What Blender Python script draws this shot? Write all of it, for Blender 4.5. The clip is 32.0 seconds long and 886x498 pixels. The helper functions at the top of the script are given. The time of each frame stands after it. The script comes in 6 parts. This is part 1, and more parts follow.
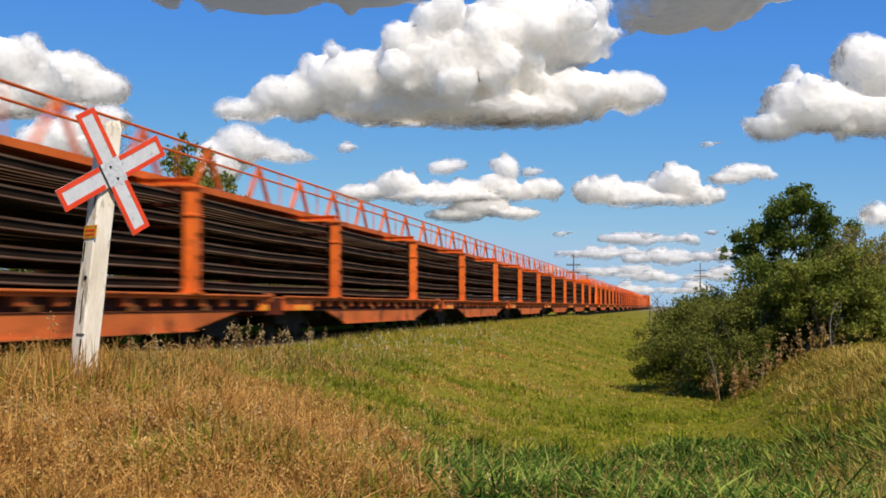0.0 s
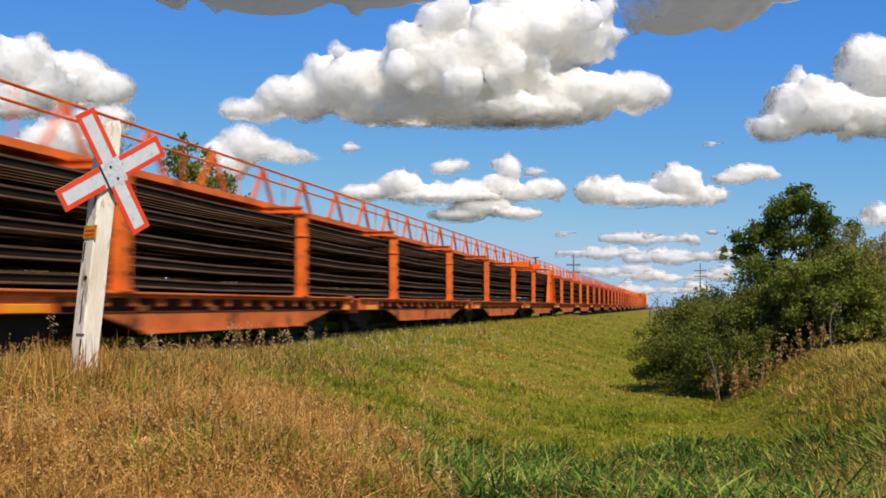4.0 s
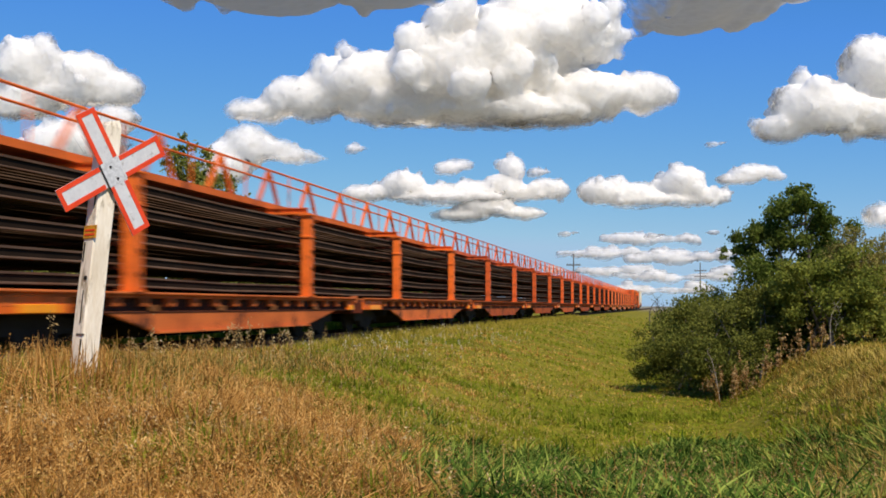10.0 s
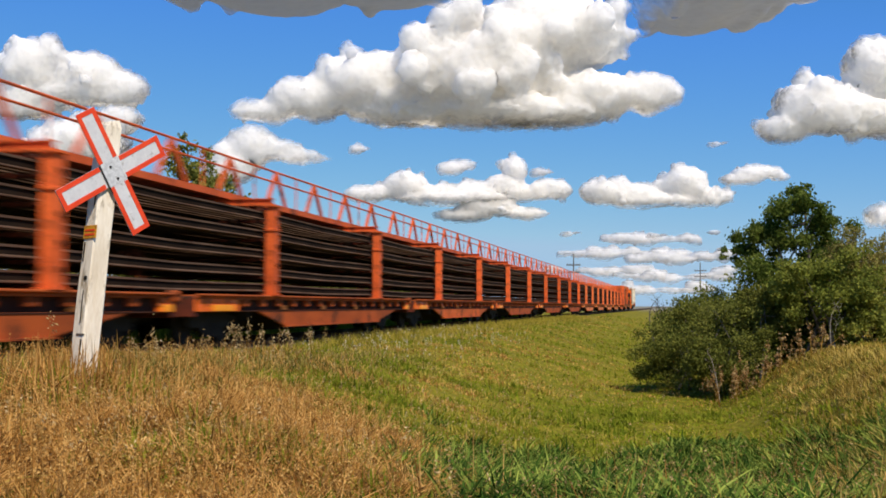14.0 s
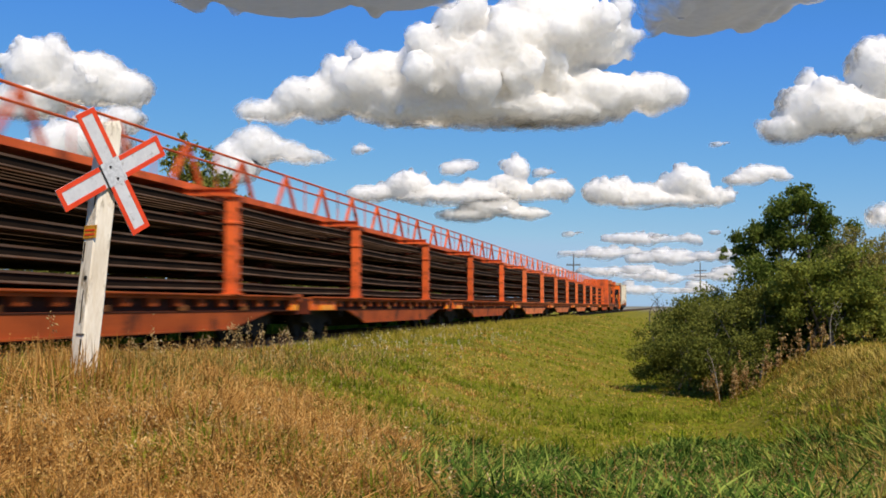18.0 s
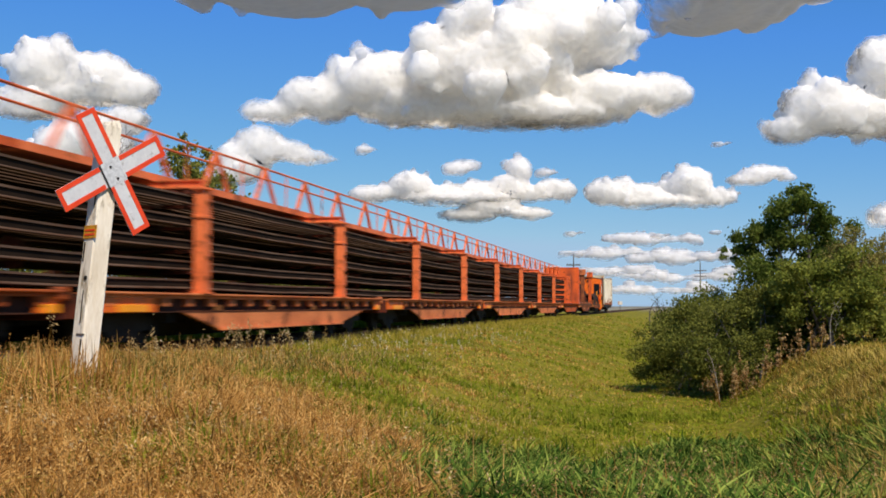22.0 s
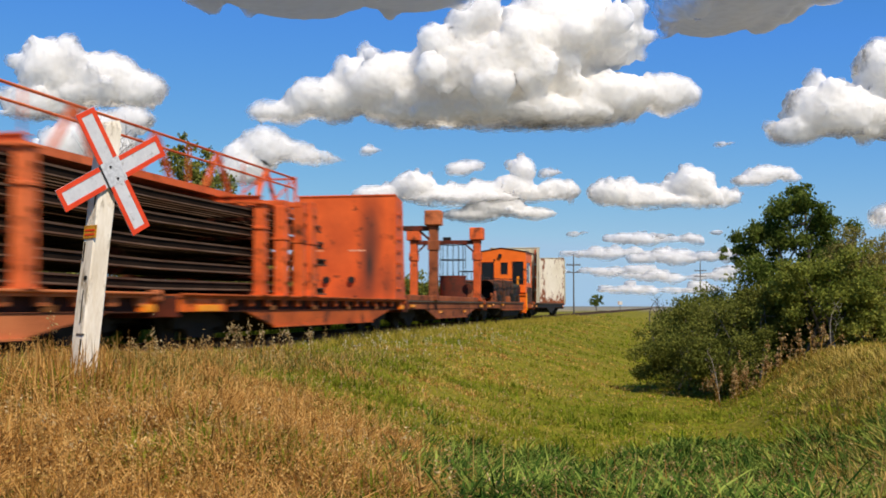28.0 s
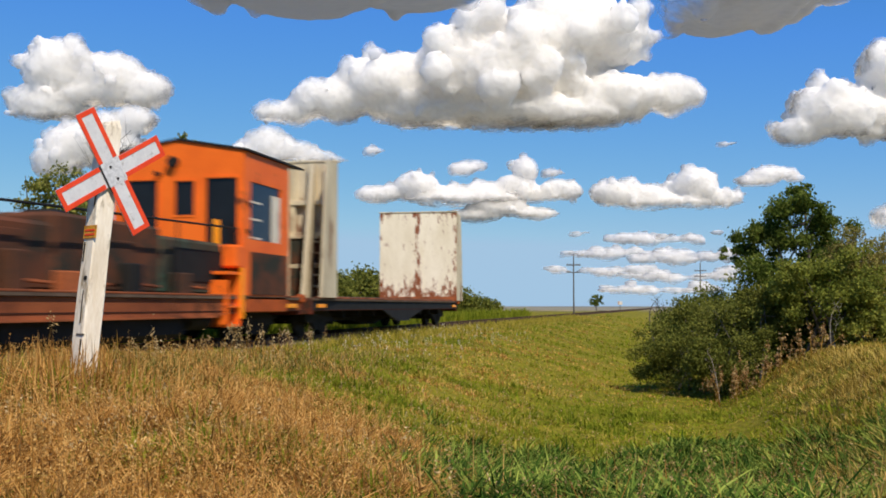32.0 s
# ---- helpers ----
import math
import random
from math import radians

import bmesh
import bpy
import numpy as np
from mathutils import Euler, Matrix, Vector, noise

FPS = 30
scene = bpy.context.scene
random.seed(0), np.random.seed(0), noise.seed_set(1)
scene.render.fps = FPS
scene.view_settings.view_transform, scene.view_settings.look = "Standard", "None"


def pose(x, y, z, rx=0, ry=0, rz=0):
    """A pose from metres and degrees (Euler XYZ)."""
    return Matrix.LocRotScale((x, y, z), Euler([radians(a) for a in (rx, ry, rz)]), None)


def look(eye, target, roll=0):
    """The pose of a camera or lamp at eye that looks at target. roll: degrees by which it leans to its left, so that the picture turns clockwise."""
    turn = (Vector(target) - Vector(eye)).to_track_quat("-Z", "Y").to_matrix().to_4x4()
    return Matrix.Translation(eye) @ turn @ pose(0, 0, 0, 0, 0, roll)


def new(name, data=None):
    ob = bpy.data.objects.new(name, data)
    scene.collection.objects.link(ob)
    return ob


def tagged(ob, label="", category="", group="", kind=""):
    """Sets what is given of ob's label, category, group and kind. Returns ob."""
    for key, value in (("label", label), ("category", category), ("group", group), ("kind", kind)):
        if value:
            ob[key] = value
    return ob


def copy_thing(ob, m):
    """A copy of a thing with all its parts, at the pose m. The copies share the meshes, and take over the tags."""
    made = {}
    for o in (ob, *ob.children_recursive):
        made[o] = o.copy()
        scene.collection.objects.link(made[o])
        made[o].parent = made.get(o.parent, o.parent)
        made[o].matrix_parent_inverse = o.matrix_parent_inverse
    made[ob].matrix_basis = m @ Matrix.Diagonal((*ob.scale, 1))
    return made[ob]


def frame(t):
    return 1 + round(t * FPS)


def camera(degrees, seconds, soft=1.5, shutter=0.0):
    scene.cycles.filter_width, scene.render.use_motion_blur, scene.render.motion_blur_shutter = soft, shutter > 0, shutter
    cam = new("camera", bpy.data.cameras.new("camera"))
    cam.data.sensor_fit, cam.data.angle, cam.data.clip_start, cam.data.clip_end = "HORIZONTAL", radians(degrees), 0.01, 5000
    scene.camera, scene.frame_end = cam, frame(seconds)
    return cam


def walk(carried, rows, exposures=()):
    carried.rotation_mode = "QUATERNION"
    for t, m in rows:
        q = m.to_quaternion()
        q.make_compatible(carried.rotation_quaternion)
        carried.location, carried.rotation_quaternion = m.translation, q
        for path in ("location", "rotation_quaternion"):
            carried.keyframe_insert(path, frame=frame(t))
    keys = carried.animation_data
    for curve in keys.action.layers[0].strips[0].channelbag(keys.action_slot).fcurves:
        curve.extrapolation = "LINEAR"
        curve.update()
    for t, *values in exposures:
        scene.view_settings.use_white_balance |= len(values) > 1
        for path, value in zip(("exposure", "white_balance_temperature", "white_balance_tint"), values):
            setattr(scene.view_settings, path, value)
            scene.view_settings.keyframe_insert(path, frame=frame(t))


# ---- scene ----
# The track runs along +Y with its railheads at z = 0; the camera stands still on the verge beside the crossing.
EYE_Z = 0.75
cam = camera(43.6, 32.0, soft=1.75, shutter=1.0)
CAM = pose(0, 0, EYE_Z, 90 + 2.95, 0, 11.83)
walk(cam, [(0.0, CAM), (32.0, CAM)])

# ---- light ----
SUN_AZ, SUN_EL = 143.0, 49.0      # degrees clockwise from +Y, and above the horizon
world = bpy.data.worlds.new("sky")
scene.world = world
world.use_nodes = True
wn = world.node_tree.nodes
sky = wn.new("ShaderNodeTexSky")
sky.sky_type, sky.sun_disc = "NISHITA", False
sky.sun_elevation, sky.sun_rotation = radians(SUN_EL), radians(SUN_AZ)
sky.air_density, sky.dust_density, sky.ozone_density, sky.altitude = 1.0, 0.3, 3.0, 300
wn["Background"].inputs["Strength"].default_value = 0.094
# the film's deep blue: each channel of the clear sky gets its own slope
split, join = wn.new("ShaderNodeSeparateColor"), wn.new("ShaderNodeCombineColor")
world.node_tree.links.new(sky.outputs["Color"], split.inputs["Color"])
for channel, power, gain, most in (("Red", 1.36, 0.346, 3.9), ("Green", 0.86, 1.08, 5.9), ("Blue", 1.0, 1.50, 8.0)):
    pw, mu, mi = (wn.new("ShaderNodeMath") for _ in range(3))
    pw.operation, mu.operation, mi.operation = "POWER", "MULTIPLY", "MINIMUM"
    pw.inputs[1].default_value, mu.inputs[1].default_value, mi.inputs[1].default_value = power, gain, most
    world.node_tree.links.new(split.outputs[channel], pw.inputs[0])
    world.node_tree.links.new(pw.outputs[0], mu.inputs[0])
    world.node_tree.links.new(mu.outputs[0], mi.inputs[0])
    world.node_tree.links.new(mi.outputs[0], join.inputs[channel])
world.node_tree.links.new(join.outputs["Color"], wn["Background"].inputs["Color"])
sun = new("sun", bpy.data.lights.new("sun", "SUN"))
sun.data.energy, sun.data.angle, sun.data.color = 4.8, radians(0.53), (1.0, 0.872, 0.70)
SUN_DIR = Vector((math.sin(radians(SUN_AZ)) * math.cos(radians(SUN_EL)), math.cos(radians(SUN_AZ)) * math.cos(radians(SUN_EL)), math.sin(radians(SUN_EL))))
sun.matrix_world = look(SUN_DIR * 50, (0, 0, 0))
scene.view_settings.exposure = 0.0

# ---- materials ----
def surface(name, base, dark, rough=0.7, metal=0.0, scale=3.0, rust=None, rust_amount=0.0, bump=0.15, fine=40.0, streak=1.0, vary=0.0, spec=0.14):
    """Painted, weathered or natural surface: base colour with large stains, fine grain, optional rust, bump."""
    m = bpy.data.materials.new(name)
    m.use_nodes = True
    n, l = m.node_tree.nodes, m.node_tree.links
    b = n["Principled BSDF"]
    b.inputs["Roughness"].default_value, b.inputs["Metallic"].default_value = rough, metal
    b.inputs["Specular IOR Level"].default_value = spec
    co = n.new("ShaderNodeTexCoord")
    mp = n.new("ShaderNodeMapping")
    mp.inputs["Scale"].default_value = (1, 1, 1 / streak)
    l.new(co.outputs["Object"], mp.inputs["Vector"])
    big = n.new("ShaderNodeTexNoise")
    big.inputs["Scale"].default_value, big.inputs["Detail"].default_value, big.inputs["Roughness"].default_value = scale, 6, 0.65
    l.new(mp.outputs["Vector"], big.inputs["Vector"])
    small = n.new("ShaderNodeTexNoise")
    small.inputs["Scale"].default_value, small.inputs["Detail"].default_value = fine, 3
    l.new(mp.outputs["Vector"], small.inputs["Vector"])
    add = n.new("ShaderNodeMath")
    add.operation = "MULTIPLY_ADD"
    add.inputs[1].default_value = 0.35
    l.new(small.outputs["Fac"], add.inputs[0])
    l.new(big.outputs["Fac"], add.inputs[2])
    ramp = n.new("ShaderNodeValToRGB")
    ramp.color_ramp.elements[0].position, ramp.color_ramp.elements[1].position = 0.48, 0.82
    ramp.color_ramp.elements[0].color, ramp.color_ramp.elements[1].color = (*dark, 1), (*base, 1)
    l.new(add.outputs[0], ramp.inputs["Fac"])
    out = ramp.outputs["Color"]
    if rust is not None:
        rn = n.new("ShaderNodeTexNoise")
        rn.inputs["Scale"].default_value, rn.inputs["Detail"].default_value, rn.inputs["Roughness"].default_value = scale * 1.7, 8, 0.7
        l.new(mp.outputs["Vector"], rn.inputs["Vector"])
        rr = n.new("ShaderNodeValToRGB")
        rr.color_ramp.elements[0].position, rr.color_ramp.elements[1].position = 0.62 - 0.25 * rust_amount, 0.70 - 0.2 * rust_amount
        l.new(rn.outputs["Fac"], rr.inputs["Fac"])
        mx = n.new("ShaderNodeMixRGB")
        mx.inputs["Color2"].default_value = (*rust, 1)
        l.new(rr.outputs["Color"], mx.inputs["Fac"])
        l.new(out, mx.inputs["Color1"])
        out = mx.outputs["Color"]
    if vary:
        oi = n.new("ShaderNodeObjectInfo")
        mr = n.new("ShaderNodeMapRange")
        mr.inputs["To Min"].default_value, mr.inputs["To Max"].default_value = 1 - vary, 1 + vary
        l.new(oi.outputs["Random"], mr.inputs["Value"])
        hv = n.new("ShaderNodeHueSaturation")
        l.new(mr.outputs["Result"], hv.inputs["Value"])
        l.new(out, hv.inputs["Color"])
        out = hv.outputs["Color"]
    l.new(out, b.inputs["Base Color"])
    if bump:
        bp = n.new("ShaderNodeBump")
        bp.inputs["Strength"].default_value, bp.inputs["Distance"].default_value = bump, 0.02
        l.new(add.outputs[0], bp.inputs["Height"])
        l.new(bp.outputs["Normal"], b.inputs["Normal"])
    return m


def leafy(name, c1, c2, c3, patch=0.5, trans=0.35, rough=0.75, vary=0.8):
    """Leaves and blades: hue varies leaf by leaf and in patches; light shines through."""
    m = bpy.data.materials.new(name)
    m.use_nodes = True
    n, l = m.node_tree.nodes, m.node_tree.links
    b = n["Principled BSDF"]
    b.inputs["Roughness"].default_value, b.inputs["Specular IOR Level"].default_value = rough, 0.0
    g = n.new("ShaderNodeNewGeometry")
    co = n.new("ShaderNodeTexCoord")
    nz = n.new("ShaderNodeTexNoise")
    nz.inputs["Scale"].default_value, nz.inputs["Detail"].default_value = patch, 4
    l.new(co.outputs["Object"], nz.inputs["Vector"])
    mix = n.new("ShaderNodeMath")
    mix.operation = "MULTIPLY_ADD"
    mix.inputs[1].default_value = vary
    l.new(g.outputs["Random Per Island"], mix.inputs[0])
    sub = n.new("ShaderNodeMath")
    sub.operation = "SUBTRACT"
    sub.inputs[1].default_value = vary / 2
    l.new(nz.outputs["Fac"], sub.inputs[0])
    l.new(sub.outputs[0], mix.inputs[2])
    ramp = n.new("ShaderNodeValToRGB")
    e = ramp.color_ramp.elements
    e[0].position, e[0].color = 0.1, (*c1, 1)
    e[1].position, e[1].color = 0.9, (*c3, 1)
    mid = e.new(0.5)
    mid.color = (*c2, 1)
    l.new(mix.outputs[0], ramp.inputs["Fac"])
    l.new(ramp.outputs["Color"], b.inputs["Base Color"])
    tr = n.new("ShaderNodeBsdfTranslucent")
    l.new(ramp.outputs["Color"], tr.inputs["Color"])
    sh = n.new("ShaderNodeMixShader")
    sh.inputs["Fac"].default_value = trans
    l.new(b.outputs["BSDF"], sh.inputs[1])
    l.new(tr.outputs["BSDF"], sh.inputs[2])
    l.new(sh.outputs[0], n["Material Output"].inputs["Surface"])
    return m


RUST = (0.11, 0.035, 0.016)
M_ORANGE = surface("orange_paint", (0.82, 0.150, 0.036), (0.54, 0.088, 0.022), 0.6, rust=RUST, rust_amount=0.3, scale=1.1, vary=0.16)
M_ORANGE_PALE = surface("sun_faded_orange_paint", (0.92, 0.225, 0.075), (0.66, 0.135, 0.04), 0.6, rust=RUST, rust_amount=0.28, scale=1.1, vary=0.1)
M_ORANGE_VIVID = surface("vivid_orange_paint", (0.90, 0.185, 0.028), (0.62, 0.115, 0.018), 0.6, rust=RUST, rust_amount=0.22, scale=1.1, vary=0.12)
M_ORANGE_BRIGHT = surface("fresh_orange_paint", (0.90, 0.17, 0.018), (0.72, 0.12, 0.014), 0.5, rust=RUST, rust_amount=0.05, scale=0.9)
M_SILL = surface("rusty_orange_paint", (0.54, 0.112, 0.024), (0.24, 0.054, 0.017), 0.75, rust=(0.10, 0.035, 0.018), rust_amount=0.35, scale=0.8, vary=0.2)
M_SILL_PALE = surface("sun_faded_sill_paint", (0.74, 0.24, 0.085), (0.40, 0.10, 0.036), 0.75, rust=(0.14, 0.045, 0.022), rust_amount=0.3, scale=0.8, vary=0.12)
M_SILL_VIVID = surface("bright_orange_sill_paint", (0.68, 0.17, 0.040), (0.34, 0.078, 0.022), 0.75, rust=(0.12, 0.04, 0.02), rust_amount=0.32, scale=0.8, vary=0.12)
M_GRIME_SHADE = surface("grime_and_shade_brown", (0.075, 0.026, 0.014), (0.030, 0.014, 0.009), 0.9, scale=2.5)
M_RUSTSILL = surface("deep_rust_paint", (0.40, 0.118, 0.042), (0.17, 0.050, 0.023), 0.8, rust=(0.07, 0.028, 0.016), rust_amount=0.4, scale=1.0, vary=0.1)
M_DARKRED = surface("dark_red_oxide", (0.16, 0.032, 0.016), (0.07, 0.02, 0.012), 0.75, rust=(0.05, 0.025, 0.016), rust_amount=0.5, scale=1.5)
M_STEEL = surface("mill_steel", (0.15, 0.095, 0.066), (0.055, 0.032, 0.022), 0.9, metal=0.0, scale=0.9, rust=(0.11, 0.052, 0.030), rust_amount=0.4, spec=0.06)
M_RUNNING = surface("running_gear_steel", (0.035, 0.028, 0.024), (0.015, 0.013, 0.012), 0.8, scale=4)
M_BLACK = surface("soot_and_shade_black", (0.022, 0.021, 0.020), (0.012, 0.012, 0.012), 0.7, scale=3)
M_GLASS = surface("dark_window", (0.012, 0.014, 0.016), (0.008, 0.009, 0.010), 0.22, scale=2, bump=0.0, spec=0.25)
M_YELLOW = surface("yellow_reflector", (1.0, 0.40, 0.02), (0.95, 0.28, 0.015), 0.35, scale=6, bump=0.05)
M_OLDWHITE = surface("chalky_white_paint", (0.72, 0.68, 0.58), (0.55, 0.50, 0.41), 0.8, scale=1.2, rust=(0.28, 0.10, 0.045), rust_amount=0.42, streak=3.0)
M_BEIGE = surface("weathered_beige_paint", (0.68, 0.60, 0.43), (0.46, 0.39, 0.27), 0.8, scale=1.4, rust=(0.20, 0.10, 0.06), rust_amount=0.3, streak=4.0)
M_DECKWOOD = surface("grimy_deck_planks", (0.17, 0.115, 0.08), (0.08, 0.055, 0.04), 0.9, scale=3)
M_POSTWHITE = surface("flaking_white_post", (0.92, 0.86, 0.74), (0.70, 0.61, 0.47), 0.85, scale=4.0, rust=(0.36, 0.29, 0.20), rust_amount=0.36, streak=4, bump=0.7)
M_SIGNRED = surface("faded_red_sheeting", (0.78, 0.075, 0.025), (0.66, 0.055, 0.02), 0.5, scale=7, rust=(0.62, 0.60, 0.58), rust_amount=-0.1, bump=0.03)
M_SIGNWHITE = surface("grey_white_sheeting", (0.66, 0.67, 0.69), (0.54, 0.55, 0.58), 0.5, scale=7, rust=(0.40, 0.39, 0.38), rust_amount=0.08, bump=0.05)
M_SCRATCHED = surface("scratched_bare_metal", (0.66, 0.68, 0.71), (0.44, 0.46, 0.49), 0.5, metal=0.0, scale=18, rust=(0.26, 0.25, 0.25), rust_amount=0.12, bump=0.2)
M_SIGNYELLOW = surface("ochre_plate", (0.62, 0.30, 0.03), (0.50, 0.22, 0.02), 0.5, scale=12, rust=(0.25, 0.12, 0.03), rust_amount=0.3, bump=0.03)
M_BALLAST = surface("ballast_stone", (0.24, 0.20, 0.15), (0.10, 0.08, 0.06), 0.95, scale=9, fine=60, bump=0.9)
M_TIE = surface("creosoted_timber", (0.085, 0.065, 0.05), (0.04, 0.032, 0.026), 0.9, scale=5)
M_BARK = surface("grey_bark", (0.17, 0.15, 0.125), (0.08, 0.07, 0.06), 0.9, scale=8, bump=0.6)
M_DEADWOOD = surface("pale_dead_wood", (0.42, 0.36, 0.29), (0.26, 0.22, 0.18), 0.9, scale=9)
M_POLE = surface("weathered_pole", (0.13, 0.115, 0.10), (0.08, 0.07, 0.06), 0.9, scale=4)
M_LEAF = leafy("bush_leaves", (0.085, 0.115, 0.018), (0.225, 0.25, 0.045), (0.33, 0.32, 0.07), 0.9, vary=0.45)
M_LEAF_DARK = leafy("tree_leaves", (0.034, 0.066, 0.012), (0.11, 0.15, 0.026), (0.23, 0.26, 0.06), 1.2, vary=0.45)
M_LEAF_PALE = leafy("poplar_leaves", (0.08, 0.105, 0.022), (0.20, 0.215, 0.045), (0.40, 0.37, 0.10), 1.2, vary=0.7)
M_LEAF_OLIVE = leafy("olive_bush_leaves", (0.062, 0.080, 0.016), (0.165, 0.178, 0.036), (0.27, 0.265, 0.062), 1.1, vary=0.45)
M_LEAF_BROWN = leafy("browning_leaves", (0.14, 0.13, 0.036), (0.28, 0.25, 0.07), (0.40, 0.32, 0.115), 1.1, vary=0.7)
M_WEED = leafy("dry_weed", (0.12, 0.055, 0.012), (0.25, 0.135, 0.025), (0.42, 0.27, 0.06), 2.0)
M_DRY = leafy("dry_grass", (0.19, 0.088, 0.020), (0.50, 0.255, 0.066), (0.78, 0.47, 0.16), 1.3, 0.25)
M_MIXED = leafy("ripening_grass", (0.135, 0.135, 0.014), (0.33, 0.285, 0.036), (0.60, 0.46, 0.10), 1.1, 0.3, vary=0.7)
M_GREEN = leafy("fresh_grass", (0.12, 0.185, 0.009), (0.265, 0.33, 0.016), (0.45, 0.41, 0.04), 1.0, 0.3, vary=0.75)
M_RANK = leafy("rank_grass", (0.085, 0.125, 0.010), (0.20, 0.24, 0.020), (0.34, 0.33, 0.04), 1.4, 0.3, vary=0.6)
M_FADED = leafy("faded_grass", (0.12, 0.085, 0.014), (0.36, 0.25, 0.05), (0.66, 0.48, 0.14), 1.8, 0.25)
M_OLIVE = leafy("olive_weedy_grass", (0.075, 0.072, 0.014), (0.19, 0.165, 0.036), (0.40, 0.33, 0.10), 1.6, 0.25)
M_LUSH = leafy("lush_grass", (0.022, 0.054, 0.010), (0.088, 0.160, 0.024), (0.38, 0.44, 0.085), 1.2, 0.25)
M_TUFT = leafy("weed_tufts", (0.20, 0.105, 0.04), (0.37, 0.215, 0.085), (0.59, 0.42, 0.20), 3.0, 0.25)
M_PALE = leafy("pale_weed_tufts", (0.32, 0.20, 0.08), (0.52, 0.37, 0.17), (0.74, 0.58, 0.32), 3.0, 0.25)
M_SEED = leafy("seed_heads", (0.38, 0.18, 0.04), (0.60, 0.33, 0.095), (0.78, 0.52, 0.19), 2.0, 0.25)


def cloud_material(name, fade, ragged, most=1.0, torn=0.7, sink=230.0, tint=(0.745, 0.72, 0.675)):
    """Dense vapour: light sinks in and scatters widely before it comes out; towards the base it thins out."""
    m = bpy.data.materials.new(name)
    m.use_nodes = True
    n, l = m.node_tree.nodes, m.node_tree.links
    b = n["Principled BSDF"]
    b.inputs["Base Color"].default_value = (*tint, 1)
    b.inputs["Roughness"].default_value, b.inputs["Specular IOR Level"].default_value = 1.0, 0.0
    b.inputs["Subsurface Weight"].default_value = 1.0
    b.inputs["Subsurface Radius"].default_value = (1.0, 1.0, 1.0)
    b.inputs["Subsurface Scale"].default_value = sink
    co, sp = n.new("ShaderNodeTexCoord"), n.new("ShaderNodeSeparateXYZ")
    l.new(co.outputs["Generated"], sp.inputs["Vector"])
    nz = n.new("ShaderNodeTexNoise")
    nz.inputs["Scale"].default_value, nz.inputs["Detail"].default_value, nz.inputs["Roughness"].default_value = 0.012, 6, 0.65
    l.new(co.outputs["Object"], nz.inputs["Vector"])
    ad = n.new("ShaderNodeMath")
    ad.operation = "MULTIPLY_ADD"
    ad.inputs[1].default_value = ragged
    l.new(nz.outputs["Fac"], ad.inputs[0])
    l.new(sp.outputs["Z"], ad.inputs[2])
    mr = n.new("ShaderNodeMapRange")
    mr.interpolation_type = "SMOOTHSTEP"
    mr.inputs["From Min"].default_value, mr.inputs["From Max"].default_value = ragged * 0.42, ragged * 0.5 + fade
    mr.inputs["To Max"].default_value = most
    l.new(ad.outputs[0], mr.inputs["Value"])
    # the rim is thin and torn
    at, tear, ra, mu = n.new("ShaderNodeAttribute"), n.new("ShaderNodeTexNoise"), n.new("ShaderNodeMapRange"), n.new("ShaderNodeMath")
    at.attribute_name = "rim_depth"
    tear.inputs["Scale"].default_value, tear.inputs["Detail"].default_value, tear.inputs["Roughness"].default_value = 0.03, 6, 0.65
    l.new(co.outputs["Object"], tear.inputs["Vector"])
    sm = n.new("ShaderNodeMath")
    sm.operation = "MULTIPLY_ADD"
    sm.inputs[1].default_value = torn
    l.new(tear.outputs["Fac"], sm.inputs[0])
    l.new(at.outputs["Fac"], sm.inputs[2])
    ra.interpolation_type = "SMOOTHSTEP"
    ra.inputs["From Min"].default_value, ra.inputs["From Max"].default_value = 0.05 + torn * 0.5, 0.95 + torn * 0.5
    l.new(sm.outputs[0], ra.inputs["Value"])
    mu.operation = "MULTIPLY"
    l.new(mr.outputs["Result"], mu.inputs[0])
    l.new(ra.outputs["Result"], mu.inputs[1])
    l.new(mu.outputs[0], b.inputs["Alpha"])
    return m


M_CLOUD = cloud_material("cloud_vapour", 0.10, 0.2)
M_CLOUD_GREY = cloud_material("grey_cloud_vapour", 0.01, 0.0, 0.96, 0.9, 5.0, (0.70, 0.73, 0.83))
M_CLOUD_THIN = cloud_material("thin_cloud_vapour", 0.25, 0.4)
M_CLOUD_HAZE = cloud_material("hazy_cloud_vapour", 0.5, 0.9, 0.95, 0.8)


